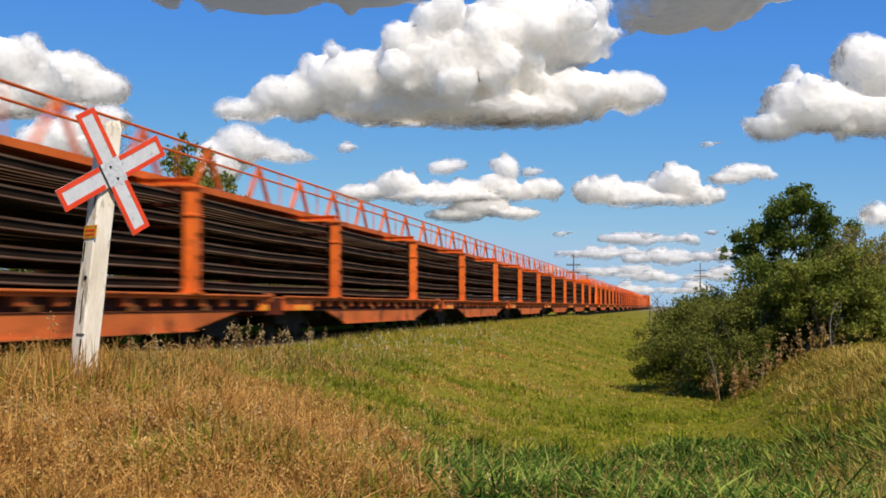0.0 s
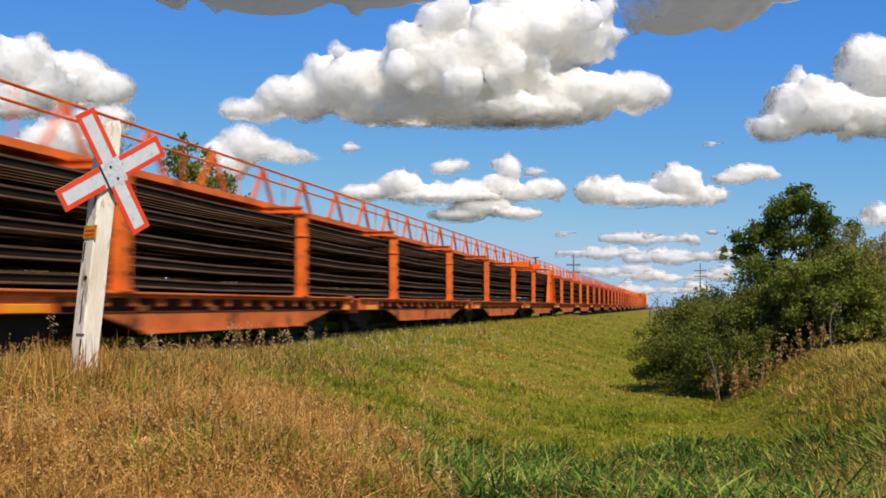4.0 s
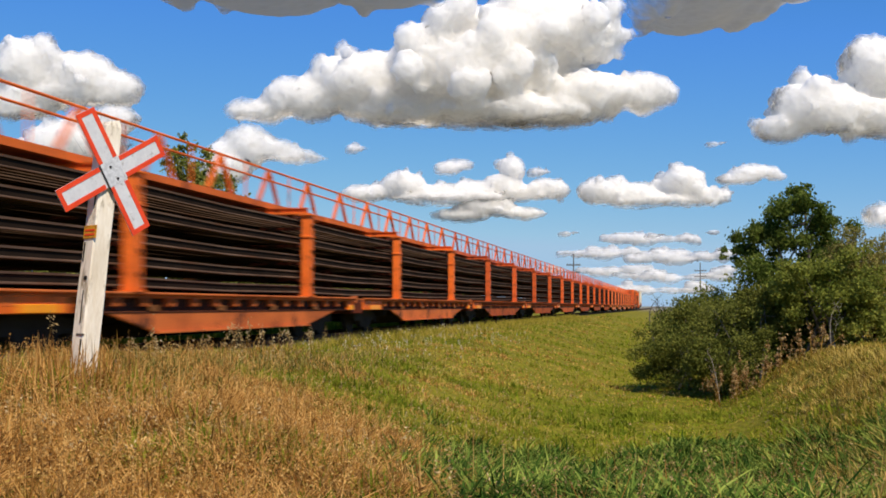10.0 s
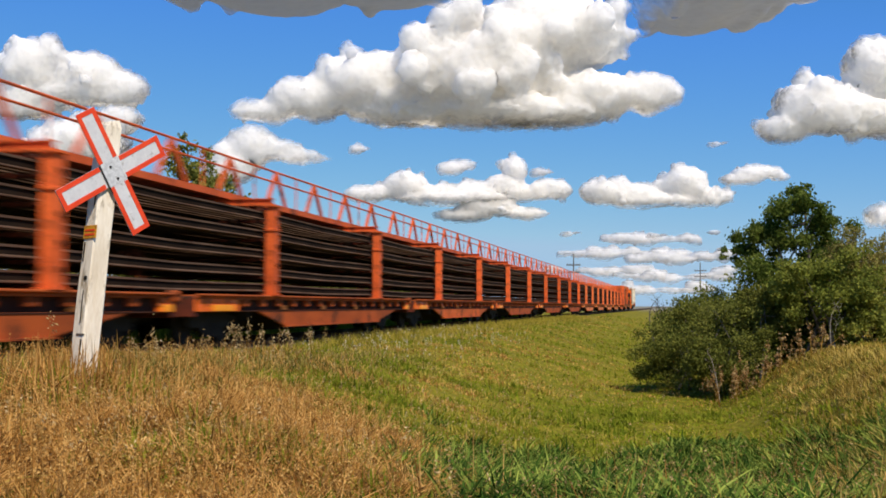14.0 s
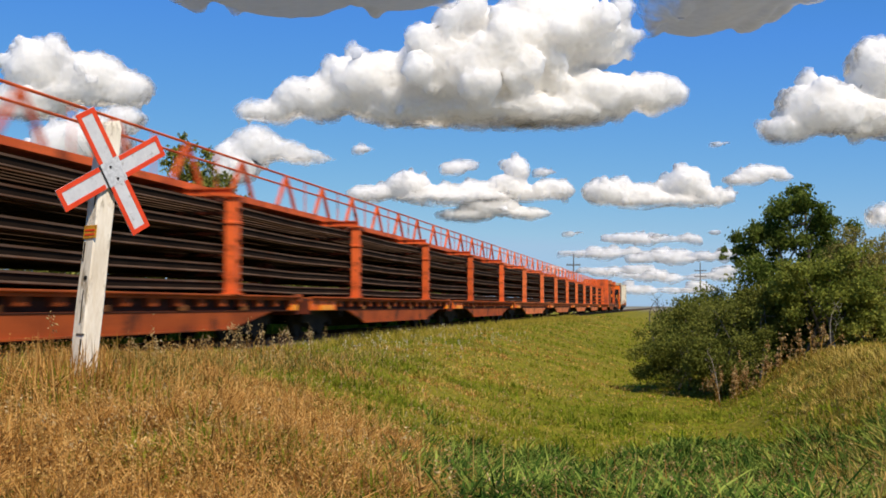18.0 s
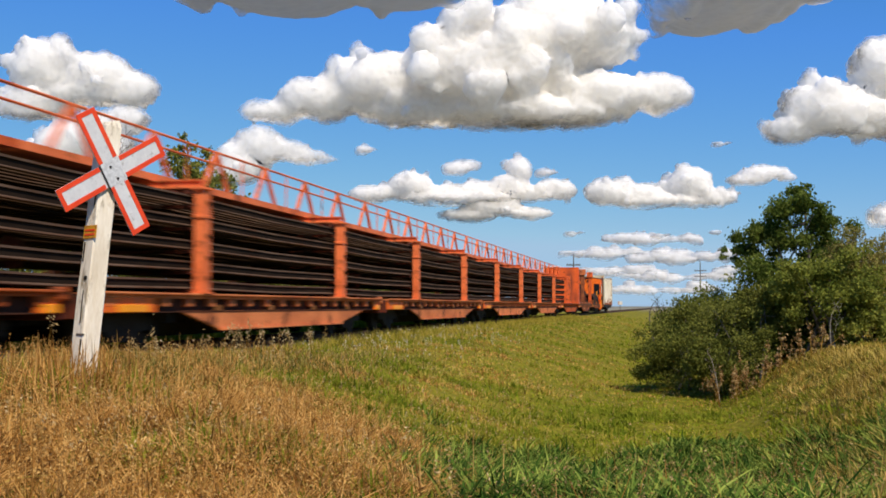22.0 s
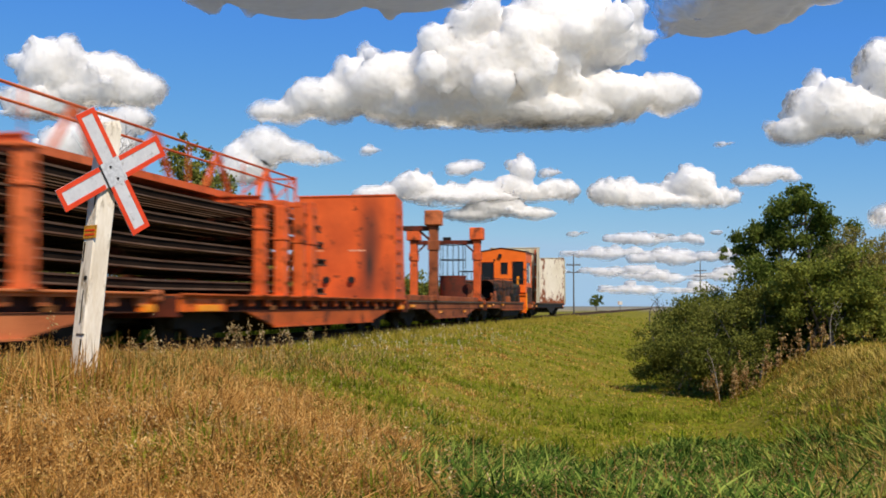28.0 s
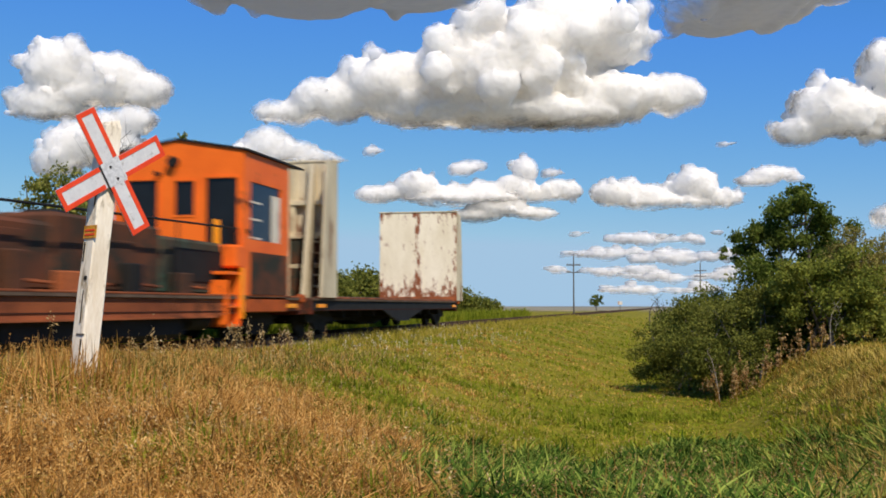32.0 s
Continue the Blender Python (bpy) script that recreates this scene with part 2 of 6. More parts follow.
def streaked_white():
    """Chalky white wall paint, rusted through along its middle seam, at its foot and in its lower corners."""
    m = surface("rust_streaked_white", (0.90, 0.82, 0.66), (0.76, 0.67, 0.50), 0.8, scale=1.6, streak=2.5)
    n, l = m.node_tree.nodes, m.node_tree.links
    b = n["Principled BSDF"]
    col = b.inputs["Base Color"].links[0].from_socket
    co, sp = n.new("ShaderNodeTexCoord"), n.new("ShaderNodeSeparateXYZ")
    l.new(co.outputs["Object"], sp.inputs["Vector"])
    mp = n.new("ShaderNodeMapping")
    mp.inputs["Scale"].default_value = (2.6, 1, 0.9)
    l.new(co.outputs["Object"], mp.inputs["Vector"])
    nz = n.new("ShaderNodeTexNoise")
    nz.inputs["Scale"].default_value, nz.inputs["Detail"].default_value, nz.inputs["Roughness"].default_value = 2.6, 9, 0.74
    l.new(mp.outputs["Vector"], nz.inputs["Vector"])

    def ranged(socket, a, b, c, d):
        r = n.new("ShaderNodeMapRange")
        for key, v in zip(("From Min", "From Max", "To Min", "To Max"), (a, b, c, d)):
            r.inputs[key].default_value = v
        l.new(socket, r.inputs["Value"])
        return r.outputs["Result"]

    def plus(p, q):
        a = n.new("ShaderNodeMath")
        l.new(p, a.inputs[0])
        l.new(q, a.inputs[1])
        return a.outputs[0]

    ab = n.new("ShaderNodeMath")
    ab.operation = "ABSOLUTE"
    l.new(sp.outputs["X"], ab.inputs[0])
    level = plus(nz.outputs["Fac"], ranged(sp.outputs["Z"], 1.0, 2.1, 0.17, 0.0))
    level = plus(level, ranged(ab.outputs[0], 0.0, 0.22, 0.16, 0.0))
    level = plus(level, plus(ranged(ab.outputs[0], 1.0, 1.55, 0.0, 0.09), ranged(sp.outputs["Z"], 4.1, 4.4, 0.0, 0.10)))
    mask = ranged(level, 0.60, 0.69, 0.0, 1.0)
    mx = n.new("ShaderNodeMixRGB")
    mx.inputs["Color2"].default_value = (0.24, 0.075, 0.032, 1)
    l.new(mask, mx.inputs["Fac"])
    l.new(col, mx.inputs["Color1"])
    l.new(mx.outputs["Color"], b.inputs["Base Color"])
    return m


M_STREAKED = streaked_white()

# ---- mesh helpers ----
class Shape:
    """Collects vertices and faces of one mesh."""

    def __init__(self):
        self.v, self.f = [], []

    def add(self, verts, faces):
        k = len(self.v)
        self.v += [tuple(p) for p in verts]
        self.f += [tuple(k + i for i in q) for q in faces]
        return self

    def box(self, x0, x1, y0, y1, z0, z1, c=0.0):
        """A box with chamfered long edges of size c."""
        if c <= 0:
            p = [(x, y, z) for x in (x0, x1) for y in (y0, y1) for z in (z0, z1)]
            return self.add(p, [(0, 1, 3, 2), (4, 6, 7, 5), (0, 4, 5, 1), (2, 3, 7, 6), (0, 2, 6, 4), (1, 5, 7, 3)])
        ring = [(x0 + c, y0), (x1 - c, y0), (x1, y0 + c), (x1, y1 - c), (x1 - c, y1), (x0 + c, y1), (x0, y1 - c), (x0, y0 + c)]
        inner = [(min(max(x, x0 + c), x1 - c), min(max(y, y0 + c), y1 - c)) for x, y in ring]
        layers = [[(x, y, z0) for x, y in inner], [(x, y, z0 + c) for x, y in ring], [(x, y, z1 - c) for x, y in ring], [(x, y, z1) for x, y in inner]]
        v = [p for layer in layers for p in layer]
        f = [(k * 8 + i, k * 8 + (i + 1) % 8, k * 8 + 8 + (i + 1) % 8, k * 8 + 8 + i) for k in range(3) for i in range(8)]
        return self.add(v, f + [tuple(range(7, -1, -1)), tuple(range(24, 32))])

    def tube(self, p, q, r0, r1=None, n=8, caps=True):
        """A round bar from p to q."""
        r1 = r0 if r1 is None else r1
        p, q = Vector(p), Vector(q)
        d = (q - p).normalized()
        a = d.orthogonal().normalized()
        b = d.cross(a)
        v = [c + (a * math.cos(2 * math.pi * i / n) + b * math.sin(2 * math.pi * i / n)) * r for c, r in ((p, r0), (q, r1)) for i in range(n)]
        f = [(i, (i + 1) % n, n + (i + 1) % n, n + i) for i in range(n)]
        return self.add(v, f + ([tuple(range(n - 1, -1, -1)), tuple(range(n, 2 * n))] if caps else []))

    def bar(self, p, q, w, h):
        """A square bar from p to q, w wide and h high."""
        p, q = Vector(p), Vector(q)
        d = (q - p).normalized()
        side = d.cross(Vector((0, 0, 1)))
        side = side.normalized() if side.length > 1e-3 else Vector((1, 0, 0))
        up = side.cross(d).normalized()
        v = [c + side * sx * w / 2 + up * sz * h / 2 for c in (p, q) for sx, sz in ((-1, -1), (1, -1), (1, 1), (-1, 1))]
        return self.add(v, [(0, 1, 5, 4), (1, 2, 6, 5), (2, 3, 7, 6), (3, 0, 4, 7), (3, 2, 1, 0), (4, 5, 6, 7)])

    def prism(self, ring, axis, a, b):
        """Extrudes a ring of 2D points from a to b along an axis (x: ring is y,z; y: ring is x,z)."""
        put = (lambda s, u, w: (s, u, w)) if axis == "x" else (lambda s, u, w: (u, s, w))
        n = len(ring)
        v = [put(s, *p) for s in (a, b) for p in ring]
        return self.add(v, [(i, (i + 1) % n, n + (i + 1) % n, n + i) for i in range(n)] + [tuple(range(n - 1, -1, -1)), tuple(range(n, 2 * n))])

    def mesh(self, name, material):
        me = bpy.data.meshes.new(name)
        me.from_pydata(self.v, [], self.f)
        bm = bmesh.new()
        bm.from_mesh(me)
        bmesh.ops.recalc_face_normals(bm, faces=bm.faces)
        bm.to_mesh(me)
        bm.free()
        me.materials.append(material)
        return me


def part(name, shape, material, parent=None, label="", at=None):
    """One mesh object under a thing or a part; shape may be a Shape or a ready mesh."""
    ob = new(name, shape.mesh(name, material) if isinstance(shape, Shape) else shape)
    if parent is not None:
        ob.parent = parent
    if at is not None:
        ob.matrix_basis = at
    if label:
        tagged(ob, label)
    return ob


def thing(name, m, label, category, group="", kind=""):
    ob = new(name)
    ob.matrix_basis = m
    return tagged(ob, label, category, group, kind)


def fast_mesh(name, verts, faces, material, smooth=False):
    """A big mesh from arrays; faces all have the same number of corners."""
    me = bpy.data.meshes.new(name)
    verts, faces = np.asarray(verts, np.float32), np.asarray(faces, np.int32)
    k = faces.shape[1]
    me.vertices.add(len(verts))
    me.vertices.foreach_set("co", verts.ravel())
    me.loops.add(faces.size)
    me.loops.foreach_set("vertex_index", faces.ravel())
    me.polygons.add(len(faces))
    me.polygons.foreach_set("loop_start", np.arange(0, faces.size, k, dtype=np.int32))
    me.polygons.foreach_set("use_smooth", np.full(len(faces), smooth))
    me.update(calc_edges=True)
    me.materials.append(material)
    return me


def smooth01(a, b, v):
    t = np.clip((np.asarray(v, float) - a) / (b - a), 0, 1)
    return t * t * (3 - 2 * t)


# ---- the land ----
TRACK_X = -9.9
rng = np.random.default_rng(7)


def land(x, y):
    """Height of the ground: a level verge, the low ballasted bank of the track, a ditch beside it, a bank beyond."""
    x, y = np.asarray(x, float), np.asarray(y, float)
    h = -0.40 + 0.0 * x
    h = h + 0.15 * (1 - smooth01(1.7, 3.3, np.abs(x - TRACK_X)))
    h = h + 0.06 * (1 - smooth01(3.0, 5.5, np.abs(x - TRACK_X)))
    h = h + 0.27 * smooth01(1.0, 4.5, -x) * (1 - 0.85 * smooth01(11, 22, y))
    into = smooth01(5.5, 13.5, y + 0.25 * x) * (1 - smooth01(120, 240, y))
    cut = smooth01(-6.3, -0.9, x) * (1 - smooth01(0.8, 3.1, x))
    h = h - 1.0 * into * cut
    h = h + 0.34 * smooth01(2.0, 4.5, x) * smooth01(7, 14, y) * (1 - smooth01(60, 140, y))
    wave = 0.04 * np.sin(x * 1.3 + 0.7 * y) * np.sin(y * 0.9 - 0.4 * x) + 0.03 * np.sin(x * 3.1 + 1.0) * np.sin(y * 2.7)
    h = h + wave * smooth01(1.9, 3.4, np.abs(x - TRACK_X))
    return h - 0.25 * smooth01(90, 400, np.hypot(x, y))


def ground_material():
    m = bpy.data.materials.new("grassland_soil")
    m.use_nodes = True
    n, l = m.node_tree.nodes, m.node_tree.links
    b = n["Principled BSDF"]
    b.inputs["Roughness"].default_value, b.inputs["Specular IOR Level"].default_value = 0.95, 0.1
    co = n.new("ShaderNodeTexCoord")
    cols = []
    for scale, stops in ((0.22, ((0.3, (0.125, 0.135, 0.010)), (0.7, (0.27, 0.225, 0.024)))), (9.0, ((0.35, (0.06, 0.058, 0.006)), (0.65, (0.32, 0.27, 0.022))))):
        z = n.new("ShaderNodeTexNoise")
        z.inputs["Scale"].default_value, z.inputs["Detail"].default_value = scale, 7
        l.new(co.outputs["Object"], z.inputs["Vector"])
        r = n.new("ShaderNodeValToRGB")
        for e, (p, c) in zip(r.color_ramp.elements, stops):
            e.position, e.color = p, (*c, 1)
        l.new(z.outputs["Fac"], r.inputs["Fac"])
        cols.append((r, z))
    mx = n.new("ShaderNodeMixRGB")
    mx.inputs["Fac"].default_value = 0.5
    l.new(cols[0][0].outputs["Color"], mx.inputs["Color1"])
    l.new(cols[1][0].outputs["Color"], mx.inputs["Color2"])
    # far fields, greyed to keep the light they bounce onto cloud bases neutral
    far, mr, mf = n.new("ShaderNodeVectorMath"), n.new("ShaderNodeMapRange"), n.new("ShaderNodeMixRGB")
    far.operation = "LENGTH"
    l.new(co.outputs["Object"], far.inputs[0])
    mr.inputs["From Min"].default_value, mr.inputs["From Max"].default_value = 200, 420
    l.new(far.outputs["Value"], mr.inputs["Value"])
    l.new(mr.outputs["Result"], mf.inputs["Fac"])
    l.new(mx.outputs["Color"], mf.inputs["Color1"])
    mf.inputs["Color2"].default_value = (0.25, 0.235, 0.18, 1)
    l.new(mf.outputs["Color"], b.inputs["Base Color"])
    bp = n.new("ShaderNodeBump")
    bp.inputs["Strength"].default_value, bp.inputs["Distance"].default_value = 0.8, 0.08
    l.new(cols[1][1].outputs["Fac"], bp.inputs["Height"])
    l.new(bp.outputs["Normal"], b.inputs["Normal"])
    return m


def stretch(near, far, step, grow):
    """Grid lines: even steps up to near, then widening to far."""
    out, s = list(np.arange(0, near, step)), step
    p = near
    while p < far:
        out.append(p)
        s *= grow
        p += s
    return np.array(out + [far])


def build_ground():
    gx = stretch(16, 4600, 0.3, 1.22)
    gy = stretch(48, 4600, 0.3, 1.16)
    xs = np.concatenate([-gx[:0:-1], gx])
    ys = np.concatenate([-stretch(6, 4600, 1.0, 1.5)[:0:-1], gy])
    X, Y = np.meshgrid(xs, ys)
    V = np.stack([X, Y, land(X, Y)], -1).reshape(-1, 3)
    w, h = len(xs), len(ys)
    i = (np.arange(h - 1)[:, None] * w + np.arange(w - 1)).ravel()
    F = np.stack([i, i + 1, i + 1 + w, i + w], 1)
    ob = new("ground", fast_mesh("ground", V, F, ground_material(), True))
    tagged(ob, "rolling prairie ground with a grassy ditch beside the track", "ground", kind="structure")


build_ground()


# ---- track ----
def rail_ring(cx, z0, k=1.0):
    """Cross-section of a flat-bottomed rail, foot at z0."""
    p = [(-0.07, 0), (0.07, 0), (0.07, 0.012), (0.012, 0.035), (0.010, 0.125), (0.036, 0.138), (0.034, 0.172), (-0.034, 0.172), (-0.036, 0.138), (-0.010, 0.125), (-0.012, 0.035), (-0.07, 0.012)]
    return [(cx + x * k, z0 + z * k) for x, z in p]


def build_track():
    tr = thing("railway_track", pose(TRACK_X, 0, 0), "single railway track on grey ballast through the grass", "railway track", kind="structure")
    for sx in (-0.7525, 0.7525):
        part("rail", Shape().prism(rail_ring(sx, -0.172), "y", -60, 900), M_STEEL, tr, "worn steel running rail")
    ys = np.arange(-30, 420, 0.6)
    tie = Shape().box(-1.28, 1.28, -0.11, 0.11, -0.36, -0.176, 0.015).mesh("sleeper", M_TIE)
    for y in ys[:300]:
        part("sleeper", tie, None, tr, at=pose(0, y, 0, 0, 0, rng.normal(0, 0.6)))
    rest = Shape()
    for y in ys[300:]:
        rest.box(-1.28, 1.28, y - 0.11, y + 0.11, -0.36, -0.176)
    tagged(part("sleepers_far", rest, M_TIE, tr), kind="stuff")
    # loose stones over the bank
    n = 26000
    y = 9 + 70 * rng.random(n) ** 1.6
    x = rng.normal(0, 1.25, n).clip(-2.5, 2.5)
    s = rng.uniform(0.02, 0.05, n)
    z = land(x + TRACK_X, y) + 0.01
    base = np.array([(1, 0, 0), (-0.5, 0.87, 0), (-0.5, -0.87, 0), (0, 0, 0.9)])
    ang = rng.random(n) * 6.28
    ca, sa = np.cos(ang), np.sin(ang)
    V = np.empty((n, 4, 3))
    V[..., 0] = x[:, None] + s[:, None] * (ca[:, None] * base[:, 0] - sa[:, None] * base[:, 1])
    V[..., 1] = y[:, None] + s[:, None] * (sa[:, None] * base[:, 0] + ca[:, None] * base[:, 1])
    V[..., 2] = z[:, None] + s[:, None] * base[:, 2] * rng.uniform(0.6, 1.3, n)[:, None]
    k = np.arange(n)[:, None] * 4
    F = np.concatenate([k + [0, 1, 3], k + [1, 2, 3], k + [2, 0, 3]])
    st = part("ballast_stones", fast_mesh("ballast_stones", V.reshape(-1, 3), F, M_BALLAST), None, tr)
    tagged(st, "grey crushed ballast stones", kind="stuff")


build_track()

# ---- the train ----
# q is the distance along the train from its last bulkhead, negative ahead of it; TAIL(t) is where that bulkhead stands.
PITCH = 8.547                     # from rack to rack
TRAVEL = [(0.0, 0.0), (3.0, 34.0), (6.0, 68.0), (9.0, 102.0), (12.0, 135.9), (14.5, 164.0), (17.0, 192.1), (19.0, 214.4), (21.0, 236.5), (23.0, 258.3), (25.0, 280.0), (28.0, 312.9), (30.0, 334.35), (32.0, 355.6)]
TAIL_START = 398.05
moving = []                       # (thing, q of its origin)


def wheel_mesh():
    s = Shape()
    prof = [(-0.07, 0.10), (-0.07, 0.40), (-0.05, 0.425), (0.05, 0.415), (0.07, 0.445), (0.09, 0.445), (0.09, 0.10)]
    n = 20
    v = [(x, r * math.cos(2 * math.pi * i / n), r * math.sin(2 * math.pi * i / n)) for i in range(n) for x, r in prof]
    k = len(prof)
    f = [(i * k + j, ((i + 1) % n) * k + j, ((i + 1) % n) * k + j + 1, i * k + j + 1) for i in range(n) for j in range(k - 1)]
    s.add(v, f)
    s.tube((-0.11, 0, 0), (0.12, 0, 0), 0.11, n=12)
    return s.mesh("wheel", M_RUNNING)


WHEEL = wheel_mesh()
FRAME_RING = [(-1.15, 0.52), (-1.1, 0.34), (-0.62, 0.34), (-0.42, 0.16), (0.42, 0.16), (0.62, 0.34), (1.1, 0.34), (1.15, 0.52), (0.75, 0.60), (0.45, 0.66), (-0.45, 0.66), (-0.75, 0.60)]
SIDE_FRAME = Shape().prism(FRAME_RING, "x", -0.07, 0.07).mesh("side_frame", M_RUNNING)
BOLSTER = Shape().box(-1.0, 1.0, -0.16, 0.16, 0.38, 0.66, 0.03).mesh("bolster", M_RUNNING)
SPRINGS = Shape()
for dy in (-0.17, 0.0, 0.17):
    SPRINGS.tube((0, dy, 0.18), (0, dy, 0.42), 0.06, n=8)
SPRINGS = SPRINGS.mesh("spring_nest", M_RUNNING)
AXLE = Shape().tube((-0.74, 0, 0), (0.74, 0, 0), 0.07, n=10).mesh("axle", M_RUNNING)
COUPLER = Shape().box(-0.09, 0.09, -0.45, 0.40, 0.70, 0.90, 0.02).box(-0.17, 0.13, 0.36, 0.62, 0.66, 0.94, 0.05).mesh("coupler", M_RUNNING)


def bogie(car, y):
    b = part("bogie", BOLSTER, None, car, at=pose(0, y, 0))
    for sx in (-1, 1):
        part("side_frame", SIDE_FRAME, None, b, at=pose(sx * 0.98, 0, 0))
        part("spring_nest", SPRINGS, None, b, at=pose(sx * 1.0, 0, 0))
    for dy in (-0.86, 0.86):
        part("axle", AXLE, None, b, at=pose(0, dy, 0.445))
        for sx in (-1, 1):
            part("wheel", WHEEL, None, b, at=pose(sx * 0.76, dy, 0.445, 0, 0, 0 if sx > 0 else 180))


POCKET = Shape().box(-0.05, 0.07, -0.09, 0.09, 0.74, 0.90, 0.012).mesh("stake_pocket", M_SILL)
REFLECT = Shape().box(-0.012, 0.012, -0.32, 0.32, 0.71, 0.80, 0.006).mesh("reflector", M_YELLOW)
REFLECT_SMALL = Shape().box(-0.01, 0.01, -0.22, 0.22, 0.44, 0.53, 0.004).mesh("reflector", M_YELLOW)
REFLECT_FRONT = Shape().box(-0.012, 0.012, -0.5, 0.5, 0.655, 0.775, 0.006).mesh("reflector", M_YELLOW)
REFLECT_REAR = Shape().box(-0.012, 0.012, -0.19, 0.19, 0.655, 0.775, 0.006).mesh("reflector", M_YELLOW)
MARKER = Shape().box(-0.01, 0.01, -0.13, 0.13, 0.665, 0.765, 0.004).mesh("side_marker", surface("dull_ochre_marker", (0.30, 0.115, 0.03), (0.20, 0.07, 0.02), 0.6, scale=9))
BOLT = Shape().tube((0.0, 0, 0), (0.03, 0, 0), 0.045, n=8).mesh("bolt_head", M_GRIME_SHADE)


def underframe(name, m, length, belly, label, category, group="", deck_mat=None, sill_mat=None, pockets=True, depth=0.32, ends=False, aft=0.0):
    """A flatcar's deck, fish-belly side sills, end sills, bogies, couplers and reflectors."""
    car = thing(name, m, label, category, group)
    h = length / 2 - 0.45
    sill_mat = sill_mat or M_SILL
    part("deck", Shape().box(-1.50, 1.50, -h, h, 0.88, 0.955, 0.01), deck_mat or M_SILL, car)
    for sx in (-1, 1):
        # the belly plate hangs under a recessed web, a little towards the tail
        ring = [(-belly - 1.75 + aft, 0.665), (-belly + aft, depth), (belly + aft, depth), (belly + 2.35 + aft, 0.665)]
        a, b = sorted((sx * 1.40, sx * 1.46))
        s = Shape().prism(ring, "x", a, b)
        a, b = sorted((sx * 1.36, sx * 1.53))
        s.box(a, b, aft - belly, aft + belly, depth - 0.025, depth + 0.005)
        part("side_sill", s, sill_mat, car)
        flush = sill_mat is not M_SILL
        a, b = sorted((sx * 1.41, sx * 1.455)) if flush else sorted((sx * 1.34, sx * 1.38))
        # on orange cars the web's dark brown stands in for the deck edge's shade
        part("sill_web", Shape().box(a, b, -h, h, 0.655, 0.885), sill_mat if flush else M_GRIME_SHADE, car)
        part("web_flange", Shape().box(*sorted((sx * 1.385, sx * 1.47)), -h, h, 0.640, 0.662), M_GRIME_SHADE, car)
        a, b = sorted((sx * 1.45, sx * 1.505)) if flush else sorted((sx * 1.49, sx * 1.575))
        part("edge_rail", Shape().box(a, b, -h, h, 0.935, 0.975, 0.010), sill_mat if sill_mat is M_SILL else M_RUSTSILL, car)
        if ends:
            part("corner_plate", Shape().box(*sorted((sx * 1.42, sx * 1.49)), -h + 0.02, -h + 2.0, 0.645, 0.925, 0.01), M_ORANGE_BRIGHT, car, "bright orange corner plate of the sill")
            part("corner_plate", Shape().box(*sorted((sx * 1.42, sx * 1.49)), h - 0.55, h - 0.02, 0.645, 0.925, 0.01), M_ORANGE_BRIGHT, car, "bright orange corner plate of the sill")
            part("reflector", REFLECT_FRONT, None, car, "yellow-orange reflective strip", pose(sx * 1.502, -h + 1.2, 0))
            part("reflector", REFLECT_REAR, None, car, "yellow-orange reflective strip", pose(sx * 1.502, h - 0.28, 0))
            for y in (-3.5, -0.7, 2.1, 4.9):
                part("side_marker", MARKER, None, car, "faded ochre side marker", pose(sx * 1.475, y, 0))
        else:
            for e in (-1, 1):
                part("reflector", REFLECT, None, car, "yellow-orange reflective strip", pose(sx * 1.475, e * (h - 0.62), 0))
    for e in (-1, 1):
        part("end_sill", Shape().box(-1.45, 1.45, e * h - 0.09, e * h + 0.09, 0.55, 0.93, 0.015), M_DARKRED, car)
        part("coupler", COUPLER, None, car, at=pose(0, e * h, 0, 0, 0, 0 if e > 0 else 180))
        bogie(car, e * (h - 1.75))
    staff = part("brake_staff", Shape().tube((0.75, h - 0.25, 0.95), (0.75, h - 0.25, 1.62), 0.025, n=8).box(0.62, 0.88, h - 0.38, h - 0.12, 0.956, 1.06, 0.02), M_DARKRED, car)
    part("brake_wheel", Shape().tube((0.75, h - 0.16, 1.50), (0.75, h - 0.12, 1.50), 0.24, n=18), M_DARKRED, staff)
    part("corner_step", Shape().box(1.38, 1.56, h - 0.12, h + 0.08, 0.82, 1.02, 0.03), M_SILL, car)
    part("centre_sill", Shape().prism([(-h, 0.88), (-h, 0.45), (-belly - 2.0, 0.45), (-belly, 0.18), (belly, 0.18), (belly + 2.0, 0.45), (h, 0.45), (h, 0.88)], "x", -0.32, 0.32), M_RUNNING, car)
    for k in range(9):
        y = (k - 4) * (h - 2.9) / 4
        part("cross_bearer", Shape().box(-1.34, 1.34, y - 0.06, y + 0.06, 0.46, 0.88), M_RUNNING, car)
    for e in (-1, 1):
        part("brake_rigging", Shape().bar((0.5, e * 1.6, 0.40), (0.5, e * (h - 2.8), 0.36), 0.05, 0.08).bar((-0.5, e * 1.6, 0.40), (-0.5, e * (h - 2.8), 0.36), 0.05, 0.08).box(-1.1, 1.1, e * (h - 2.75) - 0.06, e * (h - 2.75) + 0.06, 0.28, 0.40), M_RUNNING, car)
    part("brake_cylinder", Shape().tube((0.75, 1.2, 0.55), (0.75, 2.0, 0.55), 0.16, n=14), M_RUNNING, car)
    if pockets:
        k = int(2 * h / 0.93)
        for i in range(k):
            part("stake_pocket", POCKET, None, car, at=pose(1.43, -h + (i + 0.5) * 2 * h / k, 0))
    return car


